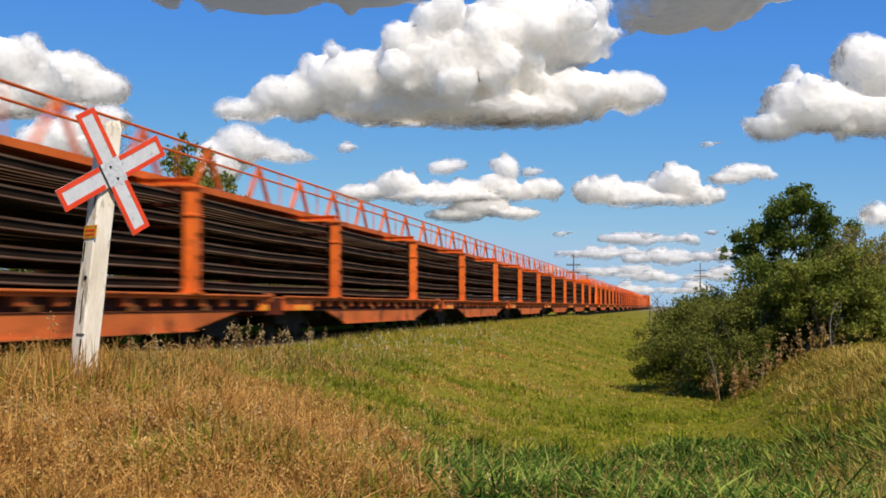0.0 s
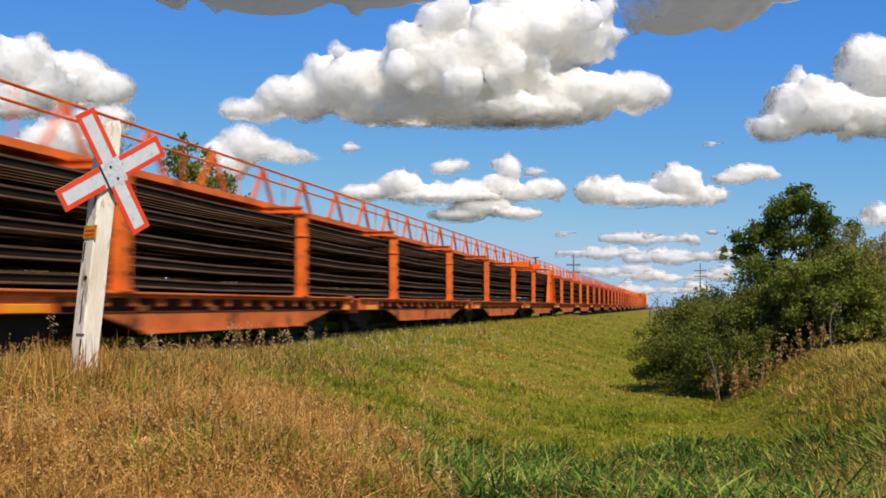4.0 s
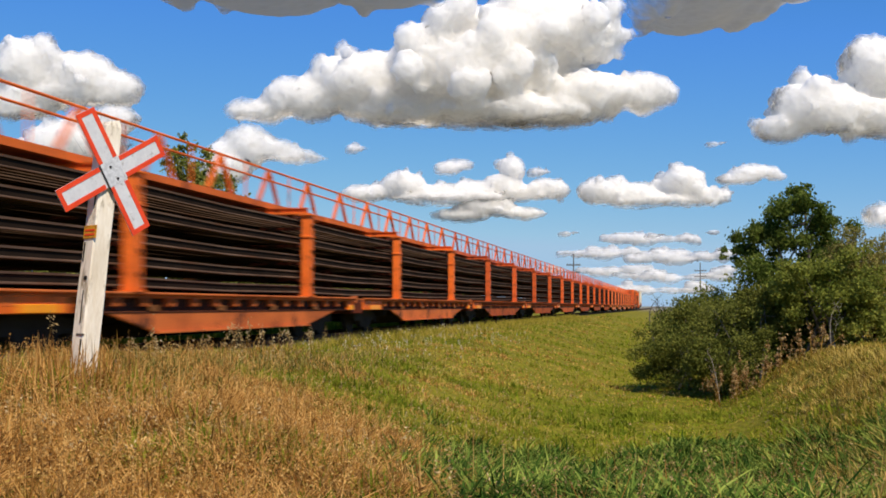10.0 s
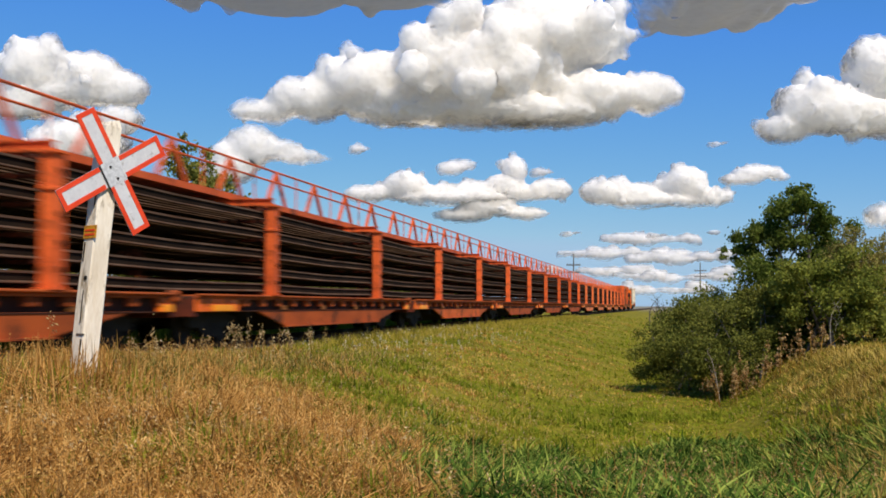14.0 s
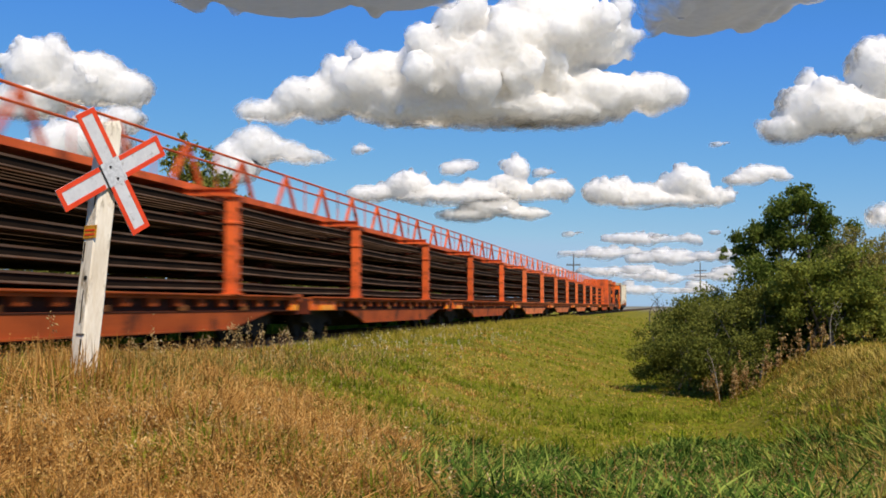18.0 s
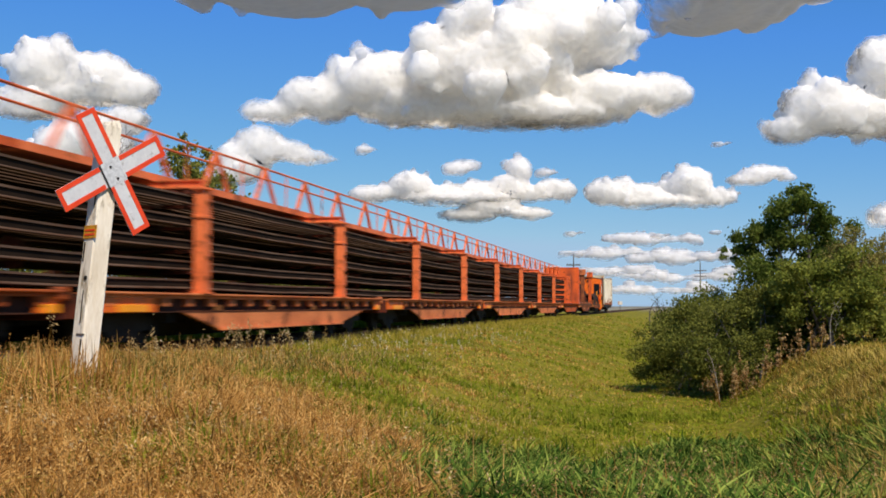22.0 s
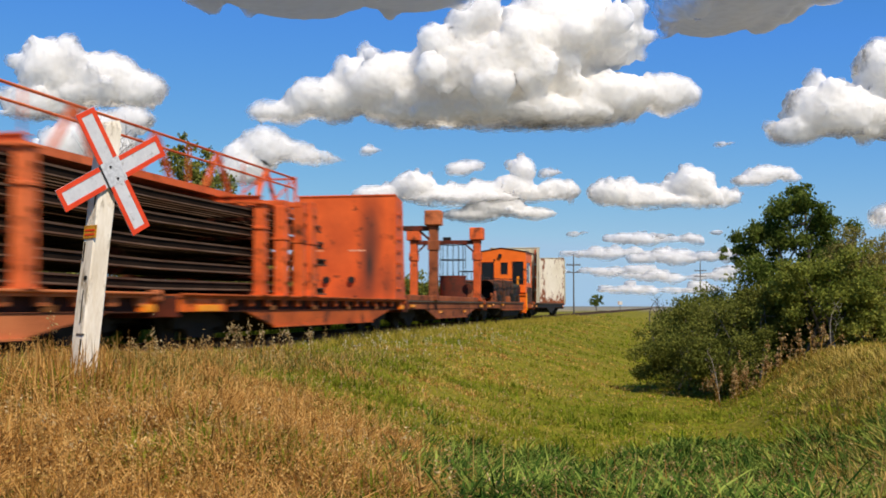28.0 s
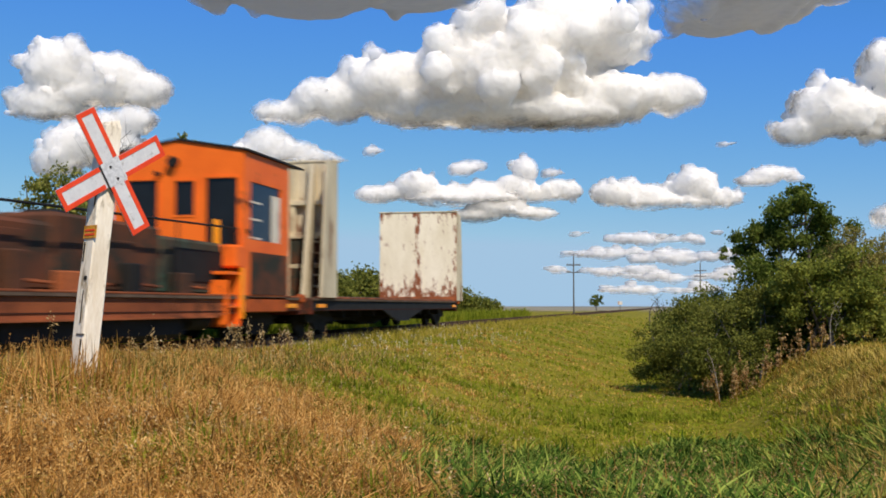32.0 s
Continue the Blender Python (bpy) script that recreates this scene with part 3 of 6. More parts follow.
POST = Shape()
POST.prism([(-0.15, 0.975), (0.15, 0.975), (0.125, 2.90), (-0.125, 2.90)], "x", -0.10, 0.10)
POST.box(-0.13, 0.13, -0.21, 0.21, 0.975, 1.005)
POST.box(-0.115, 0.115, -0.165, 0.165, 2.34, 2.40, 0.01)
POST.box(-0.14, 0.14, -0.19, 0.19, 2.86, 2.90, 0.008)
POST = POST.mesh("post", M_ORANGE)
CROSS = Shape().box(-1.50, 1.50, -0.09, 0.09, 2.90, 2.94).box(-1.48, 1.48, -0.03, 0.03, 2.94, 3.04).box(-1.50, 1.50, -0.08, 0.08, 3.035, 3.055).mesh("cross_beam", M_ORANGE)
TIERS = [1.06, 1.40, 1.78, 2.20, 2.60]
ROLLER_BEAM = Shape().box(-1.30, 1.30, -0.07, 0.07, -0.075, -0.012, 0.01).mesh("tier_beam", M_DARKRED)
comb = [(-1.32, 0.0), (1.32, 0.0)]
for cx in np.linspace(1.22, -1.22, 10):
    comb += [(cx + 0.06, 0.02), (cx + 0.05, 0.07), (cx - 0.05, 0.07), (cx - 0.06, 0.02)]
CLAMPS = Shape().prism(comb + [(-1.32, 0.02)], "y", -0.09, 0.09).mesh("clamp_bar", M_DARKRED)


def rack(car, y):
    for sx in (-1, 1):
        post = part("post", POST, None, car, at=pose(sx * 1.48, y, 0))
        for z in (1.25, 1.62, 2.02, 2.62):
            part("bolt_head", BOLT, None, post, at=pose(sx * 0.098, 0.0, z, 0, 0, 0 if sx > 0 else 180))
    part("cross_beam", CROSS, None, car, at=pose(0, y, 0))
    for z in TIERS:
        part("tier_beam", ROLLER_BEAM, None, car, at=pose(0, y, z))
    part("clamp_bar", CLAMPS, None, car, "dark red rail clamp bar", pose(0, y, TIERS[-1] + 0.19))


def walkway(car, y0, y1, first, step):
    """The centre walkway over the racks, with A-shaped stanchions and two round rails."""
    part("walkway", Shape().box(-0.52, 0.52, y0, y1, 3.056, 3.075).box(0.48, 0.52, y0, y1, 3.075, 3.19).box(-0.52, -0.48, y0, y1, 3.075, 3.19), M_ORANGE, car)
    for x in (0.50,):
        part("handrail", Shape().tube((x, y0, 3.97), (x, y1, 3.97), 0.027, n=8), M_ORANGE, car)
        part("knee_rail", Shape().tube((x, y0, 3.72), (x, y1, 3.72), 0.024, n=8), M_ORANGE, car)
        y = first
        while y < y1 - 0.3:
            s = Shape().bar((x, y - 0.62, 3.19), (x, y - 0.02, 3.94), 0.07, 0.09).bar((x, y + 0.62, 3.19), (x, y + 0.02, 3.94), 0.07, 0.09)
            part("stanchion", s, M_ORANGE, car)
            if y + step / 2 < y1 - 0.1:
                part("upright", Shape().tube((x, y + step / 2, 3.19), (x, y + step / 2, 3.96), 0.02, n=6), M_ORANGE, car)
            y += step


def place(q):
    return pose(TRACK_X, TAIL_START + q, 0)


def rail_car(q, label="weathered orange flatcar carrying racks of long steel rails"):
    car = underframe("rail_flatcar", place(q), 2 * PITCH, 3.85, label, "railway flatcar", "rail-carrying flatcars of the train", ends=True, aft=0.5)
    for dy in (-PITCH / 2, PITCH / 2):
        rack(car, dy)
    walkway(car, -PITCH, PITCH - 0.02, -PITCH + PITCH / 6, PITCH / 3)
    return car


LAST_Q = -67.70                   # front coupling of the last rail car


def repaint(car, swaps):
    """Gives a car's parts another coat of paint."""
    for ob in car.children_recursive:
        for slot in ob.material_slots:
            if slot.material in swaps:
                new_coat = swaps[slot.material]
                slot.link = "OBJECT"
                slot.material = new_coat


def build_rail_cars():
    sunned = rail_car(LAST_Q - PITCH, "sun-faded orange flatcar carrying racks of long steel rails")
    repaint(sunned, {M_ORANGE: M_ORANGE_PALE, M_SILL: M_SILL_PALE})
    moving.append((sunned, LAST_Q - PITCH))
    first = rail_car(LAST_Q - PITCH - 8 * PITCH)
    moving.append((first, LAST_Q - PITCH - 8 * PITCH))
    vivid = rail_car(LAST_Q - PITCH - 20 * PITCH, "vivid orange flatcar carrying racks of long steel rails")
    repaint(vivid, {M_ORANGE: M_ORANGE_VIVID, M_SILL: M_SILL_VIVID})
    moving.append((vivid, LAST_Q - PITCH - 20 * PITCH))
    for k in range(1, 20):
        q = LAST_Q - PITCH - 2 * PITCH * k
        if k in (4, 10):
            continue
        if k == 12:
            car = clamp_car(q)
        elif k < 4:
            car = copy_thing(sunned, place(q))
        elif k > 10:
            car = copy_thing(vivid, place(q))
        else:
            car = copy_thing(first, place(q))
        moving.append((car, q))


def clamp_car(q):
    """The car whose rear rack is the big fixed clamp with a sloping plate on each side."""
    car = underframe("rail_flatcar", place(q), 2 * PITCH, 3.85, "weathered orange flatcar with a tall plated clamp frame for the rails", "railway flatcar", "rail-carrying flatcars of the train", ends=True, aft=0.5)
    rack(car, -PITCH / 2)
    walkway(car, -PITCH, PITCH - 0.02, -PITCH + PITCH / 6, PITCH / 3)
    y = PITCH / 2
    for sx in (-1, 1):
        ring = [(y - 1.95, 0.98), (y + 1.95, 0.98), (y + 1.0, 2.9), (y + 0.6, 3.22), (y - 0.6, 3.22), (y - 1.0, 2.9)]
        a, b = sorted((sx * 1.50, sx * 1.53))
        part("clamp_plate", Shape().prism(ring, "x", a, b), M_ORANGE_BRIGHT, car, "bright orange sloping steel plate")
        for e in (-1, 1):
            s = Shape().bar((sx * 1.60, y + e * 1.98, 0.98), (sx * 1.60, y + e * 1.02, 2.95), 0.2, 0.10)
            part("edge_flange", s, M_ORANGE, car)
            s = Shape().bar((sx * 1.56, y + e * 1.15, 0.98), (sx * 1.56, y + e * 0.45, 3.2), 0.1, 0.05)
            part("rib", s, M_ORANGE_BRIGHT, car)
        part("stiffener", Shape().box(*sorted((sx * 1.53, sx * 1.58)), y - 1.1, y + 1.1, 2.28, 2.33), M_DARKRED, car)
        part("foot_plate", Shape().box(*sorted((sx * 1.45, sx * 1.66)), y - 2.1, y + 2.1, 0.976, 1.0), M_ORANGE, car)
    part("head_frame", Shape().box(-1.5, 1.5, y - 0.75, y + 0.75, 3.22, 3.30, 0.02).box(-0.9, 0.9, y - 0.3, y + 0.3, 3.30, 3.62, 0.05), M_ORANGE_BRIGHT, car)
    part("screw_jack", Shape().tube((0.55, y, 3.6), (0.55, y, 4.08), 0.05, n=8).box(0.3, 0.8, y - 0.03, y + 0.03, 4.05, 4.1), M_BLACK, car)
    repaint(car, {M_ORANGE: M_ORANGE_VIVID, M_SILL: M_SILL_VIVID})
    part("winch_box", Shape().box(0.35, 1.3, -PITCH / 2 - 1.3, -PITCH / 2 - 0.5, 3.06, 3.42, 0.03), M_ORANGE_BRIGHT, car, "small orange winch box on the walkway")
    return car


def bulkhead_plate(car, y, e, material, z1, label, ribs=True, rib_mat=None):
    """A full-width end wall; e is the side of its braces (+1 towards the tail)."""
    part("bulkhead_wall", Shape().box(-1.55, 1.55, y - 0.03, y + 0.03, 0.96, z1, 0.006), material, car, label)
    part("bulkhead_cap", Shape().box(-1.57, 1.57, y - 0.06, y + 0.12, z1, z1 + 0.05, 0.01), rib_mat or material, car)
    for sx in (-1, 1):
        ring = [(y + e * 0.03, 0.96), (y + e * 1.25, 0.96), (y + e * 0.85, z1 - 0.1), (y + e * 0.03, z1)]
        a, b = sorted((sx * 1.50, sx * 1.56))
        part("corner_post", Shape().prism(ring, "x", a, b), rib_mat or material, car)
    if ribs:
        for rx in (-0.95, -0.32, 0.32, 0.95):
            ring = [(y + e * 0.03, 0.96), (y + e * 0.9, 0.96), (y + e * 0.22, z1 - 0.05), (y + e * 0.03, z1 - 0.05)]
            part("brace", Shape().prism(ring, "x", rx - 0.05, rx + 0.05), rib_mat or material, car)
        for rz in (1.7, 2.5, 3.3):
            part("stringer", Shape().box(-1.5, 1.5, *sorted((y + e * 0.04, y + e * 0.2)), rz, rz + 0.12, 0.01), rib_mat or material, car)


def build_last_rail_car():
    q = LAST_Q + PITCH
    car = underframe("rail_flatcar", place(q), 2 * PITCH, 3.85, "orange flatcar where the rails end before a tall steel bulkhead", "railway flatcar", "rail-carrying flatcars of the train", ends=True, aft=0.5)
    rack(car, -PITCH / 2)
    walkway(car, -PITCH, 0.6, -PITCH + PITCH / 6, PITCH / 3)
    # the walkway's end: corner uprights, cross rails and a diagonal stay
    for sx in (-1, 1):
        part("end_upright", Shape().bar((sx * 0.5, 0.6, 3.05), (sx * 0.5, 0.6, 4.02), 0.06, 0.06), M_ORANGE, car)
        part("diagonal_stay", Shape().bar((sx * 0.5, -1.1, 3.2), (sx * 0.5, 0.55, 3.94), 0.04, 0.04), M_ORANGE, car)
    part("cross_rail", Shape().tube((-0.5, 0.6, 3.97), (0.5, 0.6, 3.97), 0.027), M_ORANGE, car)
    for y, w, z1 in ((-2.95, 0.16, 2.95), (-1.75, 0.14, 3.02), (-1.05, 0.20, 3.08)):
        for sx in (-1, 1):
            p = part("post", Shape().box(sx * 1.45 - 0.12, sx * 1.45 + 0.12, y - w, y + w, 0.976, z1, 0.02).box(sx * 1.45 - 0.15, sx * 1.45 + 0.15, y - w - 0.1, y + w + 0.1, 0.976, 1.0).box(sx * 1.45 - 0.14, sx * 1.45 + 0.14, y - w - 0.02, y + w + 0.02, 2.2, 2.26), M_ORANGE, car)
            for z in (1.25, 1.7, 2.6, 2.85):
                part("bolt_head", BOLT, None, p, at=pose(sx * 1.57, y, z, 0, 0, 0 if sx > 0 else 180))
        part("cross_beam", Shape().box(-1.55, 1.55, y - 0.14, y + 0.14, z1, z1 + 0.12, 0.01), M_ORANGE, car)
    part("end_plate", Shape().box(1.36, 1.42, -1.75, -1.05, 0.976, 3.0, 0.01), M_ORANGE, car, "narrow orange side plate between the end posts")
    part("support_shelf", Shape().box(-0.55, 0.55, -1.9, 0.6, 2.98, 3.05, 0.01), M_DARKRED, car)
    y = 6.75
    bulkhead_plate(car, y, 1, M_ORANGE_BULK, 4.12, "orange steel wall with dark soot stains")
    for rx in (-0.62, 0.18):
        part("wall_bracket", Shape().tube((rx, y - 0.12, 1.55), (rx, y - 0.03, 1.55), 0.11, n=12), M_BLACK, car, "round dark fitting on the wall")
    for rx in (-1.0, 0.35):
        part("stencil_line", Shape().box(rx - 0.28, rx + 0.28, y - 0.034, y - 0.031, 2.43, 2.48), M_STENCIL, car, "worn pale stencil bar")
    part("marker_lamp", Shape().tube((1.45, y + 0.25, 3.95), (1.45, y + 0.48, 3.95), 0.10, n=12), M_OLDWHITE, car, "small round lamp on the wall's corner")
    for i, z in enumerate(np.arange(1.3, 3.9, 0.38)):
        part("grab_iron", Shape().tube((1.6, y + 0.15, z), (1.6, y + 0.6, z), 0.018, n=6).tube((1.55, y + 0.15, z), (1.6, y + 0.15, z), 0.018, n=6).tube((1.55, y + 0.6, z), (1.6, y + 0.6, z), 0.018, n=6), M_ORANGE, car)
    moving.append((car, q))


def soot_orange():
    m = surface("sooty_orange_wall", (0.78, 0.135, 0.030), (0.60, 0.095, 0.022), 0.55, rust=RUST, rust_amount=0.12, scale=1.2)
    n, l = m.node_tree.nodes, m.node_tree.links
    b = n["Principled BSDF"]
    col = b.inputs["Base Color"].links[0].from_socket
    co = n.new("ShaderNodeTexCoord")
    for cx, cz, sx, sz, k in ((0.75, 2.0, 0.30, 1.3, 0.97), (0.80, 3.2, 0.34, 1.0, 0.6), (-1.1, 1.7, 0.24, 0.9, 0.8), (1.3, 1.4, 0.25, 0.7, 0.6), (0.2, 1.2, 0.5, 0.35, 0.5), (-0.3, 2.6, 0.5, 1.2, 0.18)):
        mp = n.new("ShaderNodeMapping")
        mp.inputs["Location"].default_value = (-cx / sx, 0, -cz / sz)
        mp.inputs["Scale"].default_value = (1 / sx, 0, 1 / sz)
        l.new(co.outputs["Object"], mp.inputs["Vector"])
        ln = n.new("ShaderNodeVectorMath")
        ln.operation = "LENGTH"
        l.new(mp.outputs["Vector"], ln.inputs[0])
        mr = n.new("ShaderNodeMapRange")
        mr.inputs["From Min"].default_value, mr.inputs["From Max"].default_value = 0.1, 1.45
        mr.inputs["To Min"].default_value, mr.inputs["To Max"].default_value = k, 0.0
        l.new(ln.outputs["Value"], mr.inputs["Value"])
        mx = n.new("ShaderNodeMixRGB")
        mx.inputs["Color2"].default_value = (0.05, 0.035, 0.028, 1)
        l.new(mr.outputs["Result"], mx.inputs["Fac"])
        l.new(col, mx.inputs["Color1"])
        col = mx.outputs["Color"]
    l.new(col, b.inputs["Base Color"])
    return m


M_ORANGE_BULK = soot_orange()
M_STENCIL = surface("worn_stencil_paint", (0.62, 0.22, 0.10), (0.74, 0.40, 0.26), 0.7, scale=9)


def gantry(car, y, material):
    part("gantry_beam", Shape().box(-1.6, 1.6, y - 0.09, y + 0.09, 3.46, 3.64, 0.015), M_DARKRED, car, "rusty cross-beam between two gantry posts")
    for sx in (-1, 1):
        part("gantry_post", Shape().box(sx * 1.42 - 0.15, sx * 1.42 + 0.15, y - 0.16, y + 0.16, 0.976, 3.62, 0.02).box(sx * 1.42 - 0.24, sx * 1.42 + 0.24, y - 0.26, y + 0.26, 0.976, 1.01).box(sx * 1.42 - 0.19, sx * 1.42 + 0.19, y - 0.2, y + 0.2, 2.75, 3.1, 0.02), material, car)
        part("gantry_head", Shape().box(sx * 1.42 - 0.29, sx * 1.42 + 0.29, y - 0.29, y + 0.29, 3.645, 4.18, 0.03), M_ORANGE if y > 0 else M_SILL_PALE, car, "orange steel box on the gantry post")
        part("knee_brace", Shape().bar((sx * 1.30, y, 3.1), (sx * 0.9, y, 3.46), 0.07, 0.07), M_DARKRED, car)
    part("guide_lamp", Shape().box(-0.1, 0.25, y - 0.1, y + 0.1, 3.645, 3.78, 0.03), M_BLACK, car)


def build_threader_car():
    q = -43.15
    car = underframe("threader_car", place(q), 15.3, 2.9, "rusty flatcar with two tall gantries for threading rails", "railway flatcar", deck_mat=M_DECKWOOD, sill_mat=M_RUSTSILL, pockets=False)
    gantry(car, -3.15, M_RUSTSILL)
    gantry(car, 5.77, M_ORANGE)
    for sx in (-1, 1):
        part("deck_curb", Shape().box(*sorted((sx * 1.36, sx * 1.50)), -7.0, 7.0, 0.956, 1.12, 0.02), M_RUSTSILL, car)
        for y in (-2.2, 2.6):
            part("reflector", REFLECT_SMALL, None, car, "yellow reflective strip", pose(sx * 1.475, y, 0.05))
    for y in (-1.8, 0.4, 2.5, 4.3):
        part("roller_stand", Shape().tube((-0.8, y, 1.08), (0.8, y, 1.08), 0.08, n=10).box(-0.9, -0.8, y - 0.1, y + 0.1, 0.956, 1.15).box(0.8, 0.9, y - 0.1, y + 0.1, 0.956, 1.15), M_DARKRED, car)
    part("cable_chain", Shape().bar((0.9, -3.3, 1.0), (1.0, -1.2, 1.0), 0.12, 0.06), M_BLACK, car)
    moving.append((car, q))


def build_crane_car():
    q = -26.6
    car = underframe("cab_car", place(q), 17.8, 3.6, "rusty work car with dark hood and orange operator's cab", "railway work car", deck_mat=M_DECKWOOD, sill_mat=M_RUSTSILL, pockets=False, depth=0.56)
    # tank with a wire cage at the front
    part("tank", Shape().tube((-0.25, -7.8, 0.956), (-0.25, -7.8, 2.14), 0.62, n=32).tube((-0.25, -7.8, 2.08), (-0.25, -7.8, 2.16), 0.635, n=32), M_DARKRED, car, "dark red round tank")
    for z in (2.9, 3.62):
        ring = Shape()
        for i in range(24):
            a, b = 2 * math.pi * i / 24, 2 * math.pi * (i + 1) / 24
            ring.tube((-0.25 + 0.60 * math.cos(a), -7.8 + 0.60 * math.sin(a), z), (-0.25 + 0.60 * math.cos(b), -7.8 + 0.60 * math.sin(b), z), 0.02, n=5)
        part("cage_ring", ring, M_BLACK, car)
    for i in range(14):
        a = 2 * math.pi * i / 14
        part("cage_bar", Shape().tube((-0.25 + 0.60 * math.cos(a), -7.8 + 0.60 * math.sin(a), 2.14), (-0.25 + 0.60 * math.cos(a), -7.8 + 0.60 * math.sin(a), 3.62), 0.011, n=5), M_BLACK, car)
    part("motor_block", Shape().box(-1.3, -0.9, -8.4, -7.7, 0.956, 1.42, 0.06).tube((-1.1, -8.42, 1.35), (-1.1, -7.9, 1.6), 0.2, n=14), M_ORANGE, car, "orange motor beside the tank")
    guard = Shape()
    for gx in (-0.3, 0.15, 0.6):
        for gy in (-6.2, -5.2):
            guard.tube((gx, gy, 1.5), (gx, gy, 2.42), 0.012, n=5)
    for gz in (1.9, 2.42):
        for p0, p1 in (((-0.3, -6.2), (0.6, -6.2)), ((0.6, -6.2), (0.6, -5.2)), ((0.6, -5.2), (-0.3, -5.2)), ((-0.3, -5.2), (-0.3, -6.2))):
            guard.tube((*p0, gz), (*p1, gz), 0.02, n=5)
    part("guard_cage", guard, M_BLACK, car, "black bar cage behind the tank")
    # exhaust pipe, hood, railing
    pipe = Shape().tube((0.98, -6.1, 1.55), (1.0, -5.5, 1.45), 0.46, 0.33, n=24, caps=False).tube((1.0, -5.5, 1.45), (1.05, -3.9, 1.18), 0.33, 0.17, n=24, caps=False)
    # black lining and end disc stand in for the shade inside the pipe
    lining = Shape().tube((0.98, -6.08, 1.545), (1.0, -5.5, 1.45), 0.44, 0.31, n=24, caps=False).tube((1.0, -5.5, 1.45), (1.01, -5.15, 1.39), 0.31, 0.28, n=24, caps=False)
    part("pipe_lining", lining, M_BLACK, car, "black lining that paints in the shade inside the pipe")
    part("flared_pipe", pipe, M_ORANGE, car, "rusty flared pipe with a black mouth")
    part("pipe_mouth", Shape().tube((1.01, -5.2, 1.40), (1.01, -5.1, 1.38), 0.28, n=24), M_BLACK, car)
    part("pipe_saddle", Shape().box(0.55, 1.15, -5.3, -4.9, 0.956, 1.15, 0.02), M_SILL, car)
    for y0, y1, z1, mat in ((-6.6, -4.7, 1.55, M_RUSTSILL), (-4.6, -1.5, 1.95, M_HOOD), (-1.45, 1.9, 2.12, M_HOOD), (1.95, 4.85, 1.98, M_GREENHOOD)):
        part("engine_hood", Shape().box(-1.15, 1.18 if y0 > -4.65 else 0.45, y0, y1, 0.956, z1, 0.06), mat, car, "sooty dark hood panel")
    for y in (-3.0, 0.2, 3.2):
        part("hood_door", Shape().box(1.18, 1.205, y - 0.7, y + 0.7, 1.1, 1.8, 0.008), M_HOOD, car)
    for i, (y, z, w, hgt) in enumerate(((-5.8, 0.956, 0.5, 0.42), (-4.2, 0.956, 0.6, 0.34), (-2.7, 0.956, 0.35, 0.55), (-1.2, 0.956, 0.7, 0.30), (0.6, 0.956, 0.4, 0.48), (2.4, 0.956, 0.55, 0.38))):
        part("valve_box", Shape().box(1.22, 1.44, y - w / 2, y + w / 2, z, z + hgt, 0.02), (M_RUSTSILL, M_BLACK, M_HOOD)[i % 3], car, "small rusty box on the side walk")
        part("air_pipe", Shape().tube((1.33, y + w / 2, z + 0.15), (1.33, y + w / 2 + 0.75, z + 0.12), 0.03, n=6), M_RUSTSILL, car)
    part("fuel_tank", Shape().box(0.75, 1.36, -3.0, 2.6, 0.16, 0.84, 0.10), M_RUNNING, car, "black fuel tank under the frame")
    for y in (-4.0, 3.4):
        part("air_reservoir", Shape().tube((1.1, y - 0.5, 0.5), (1.1, y + 0.5, 0.5), 0.2, n=14), M_RUNNING, car)
    part("hood_grille", Shape().box(1.206, 1.222, 2.3, 4.5, 1.2, 1.8, 0.004), M_BLACK, car)
    part("exhaust_stack", Shape().tube((0.2, -2.6, 1.9), (0.2, -2.6, 2.35), 0.10, n=12).box(-0.5, 0.1, 0.2, 0.8, 2.1, 2.32, 0.04), M_BLACK, car)
    part("side_railing", Shape().tube((1.45, -6.4, 2.05), (1.45, 4.7, 2.28), 0.022, n=6), M_BLACK, car)
    for y in (-6.4, -3.6, -0.8, 2.0, 4.7):
        part("railing_post", Shape().tube((1.45, y, 0.95), (1.45, y, 2.05 + 0.23 * (y + 6.4) / 11.1), 0.02, n=6), M_BLACK, car)
    for y in (-6.9, -3.8):
        part("reflector", REFLECT_SMALL, None, car, "yellow reflective strip", pose(1.50, y, 0.33))
    # cab
    y0, y1 = 4.9, 7.45
    z0, ze, zp = 0.96, 3.86, 4.10
    wall = M_ORANGE_BRIGHT
    # front and back walls in strips round the windows
    for y, openings in ((y0, ((-1.10, -0.36, 2.25, 3.30), (0.02, 0.44, 2.58, 3.27), (0.70, 1.36, 1.98, 3.32))), (y1, ((-0.9, 0.9, 2.3, 3.2),))):
        edges = [-1.34] + [v for o in openings for v in o[:2]] + [1.5]
        for i in range(0, len(edges), 2):
            part("wall_panel", Shape().box(edges[i], edges[i + 1], y - 0.03, y + 0.03, z0, 3.35), wall, car)
        for a, b, c, d in openings:
            part("wall_panel", Shape().box(a, b, y - 0.03, y + 0.03, z0, c), wall, car)
            part("lintel", Shape().box(a, b, y - 0.03, y + 0.03, d, 3.35), wall, car)
        s = Shape().prism([(-1.34, 3.35), (1.5, 3.35), (1.5, ze), (0.08, zp), (-1.34, ze)], "y", y - 0.03, y + 0.03)
        part("gable", s, wall, car)
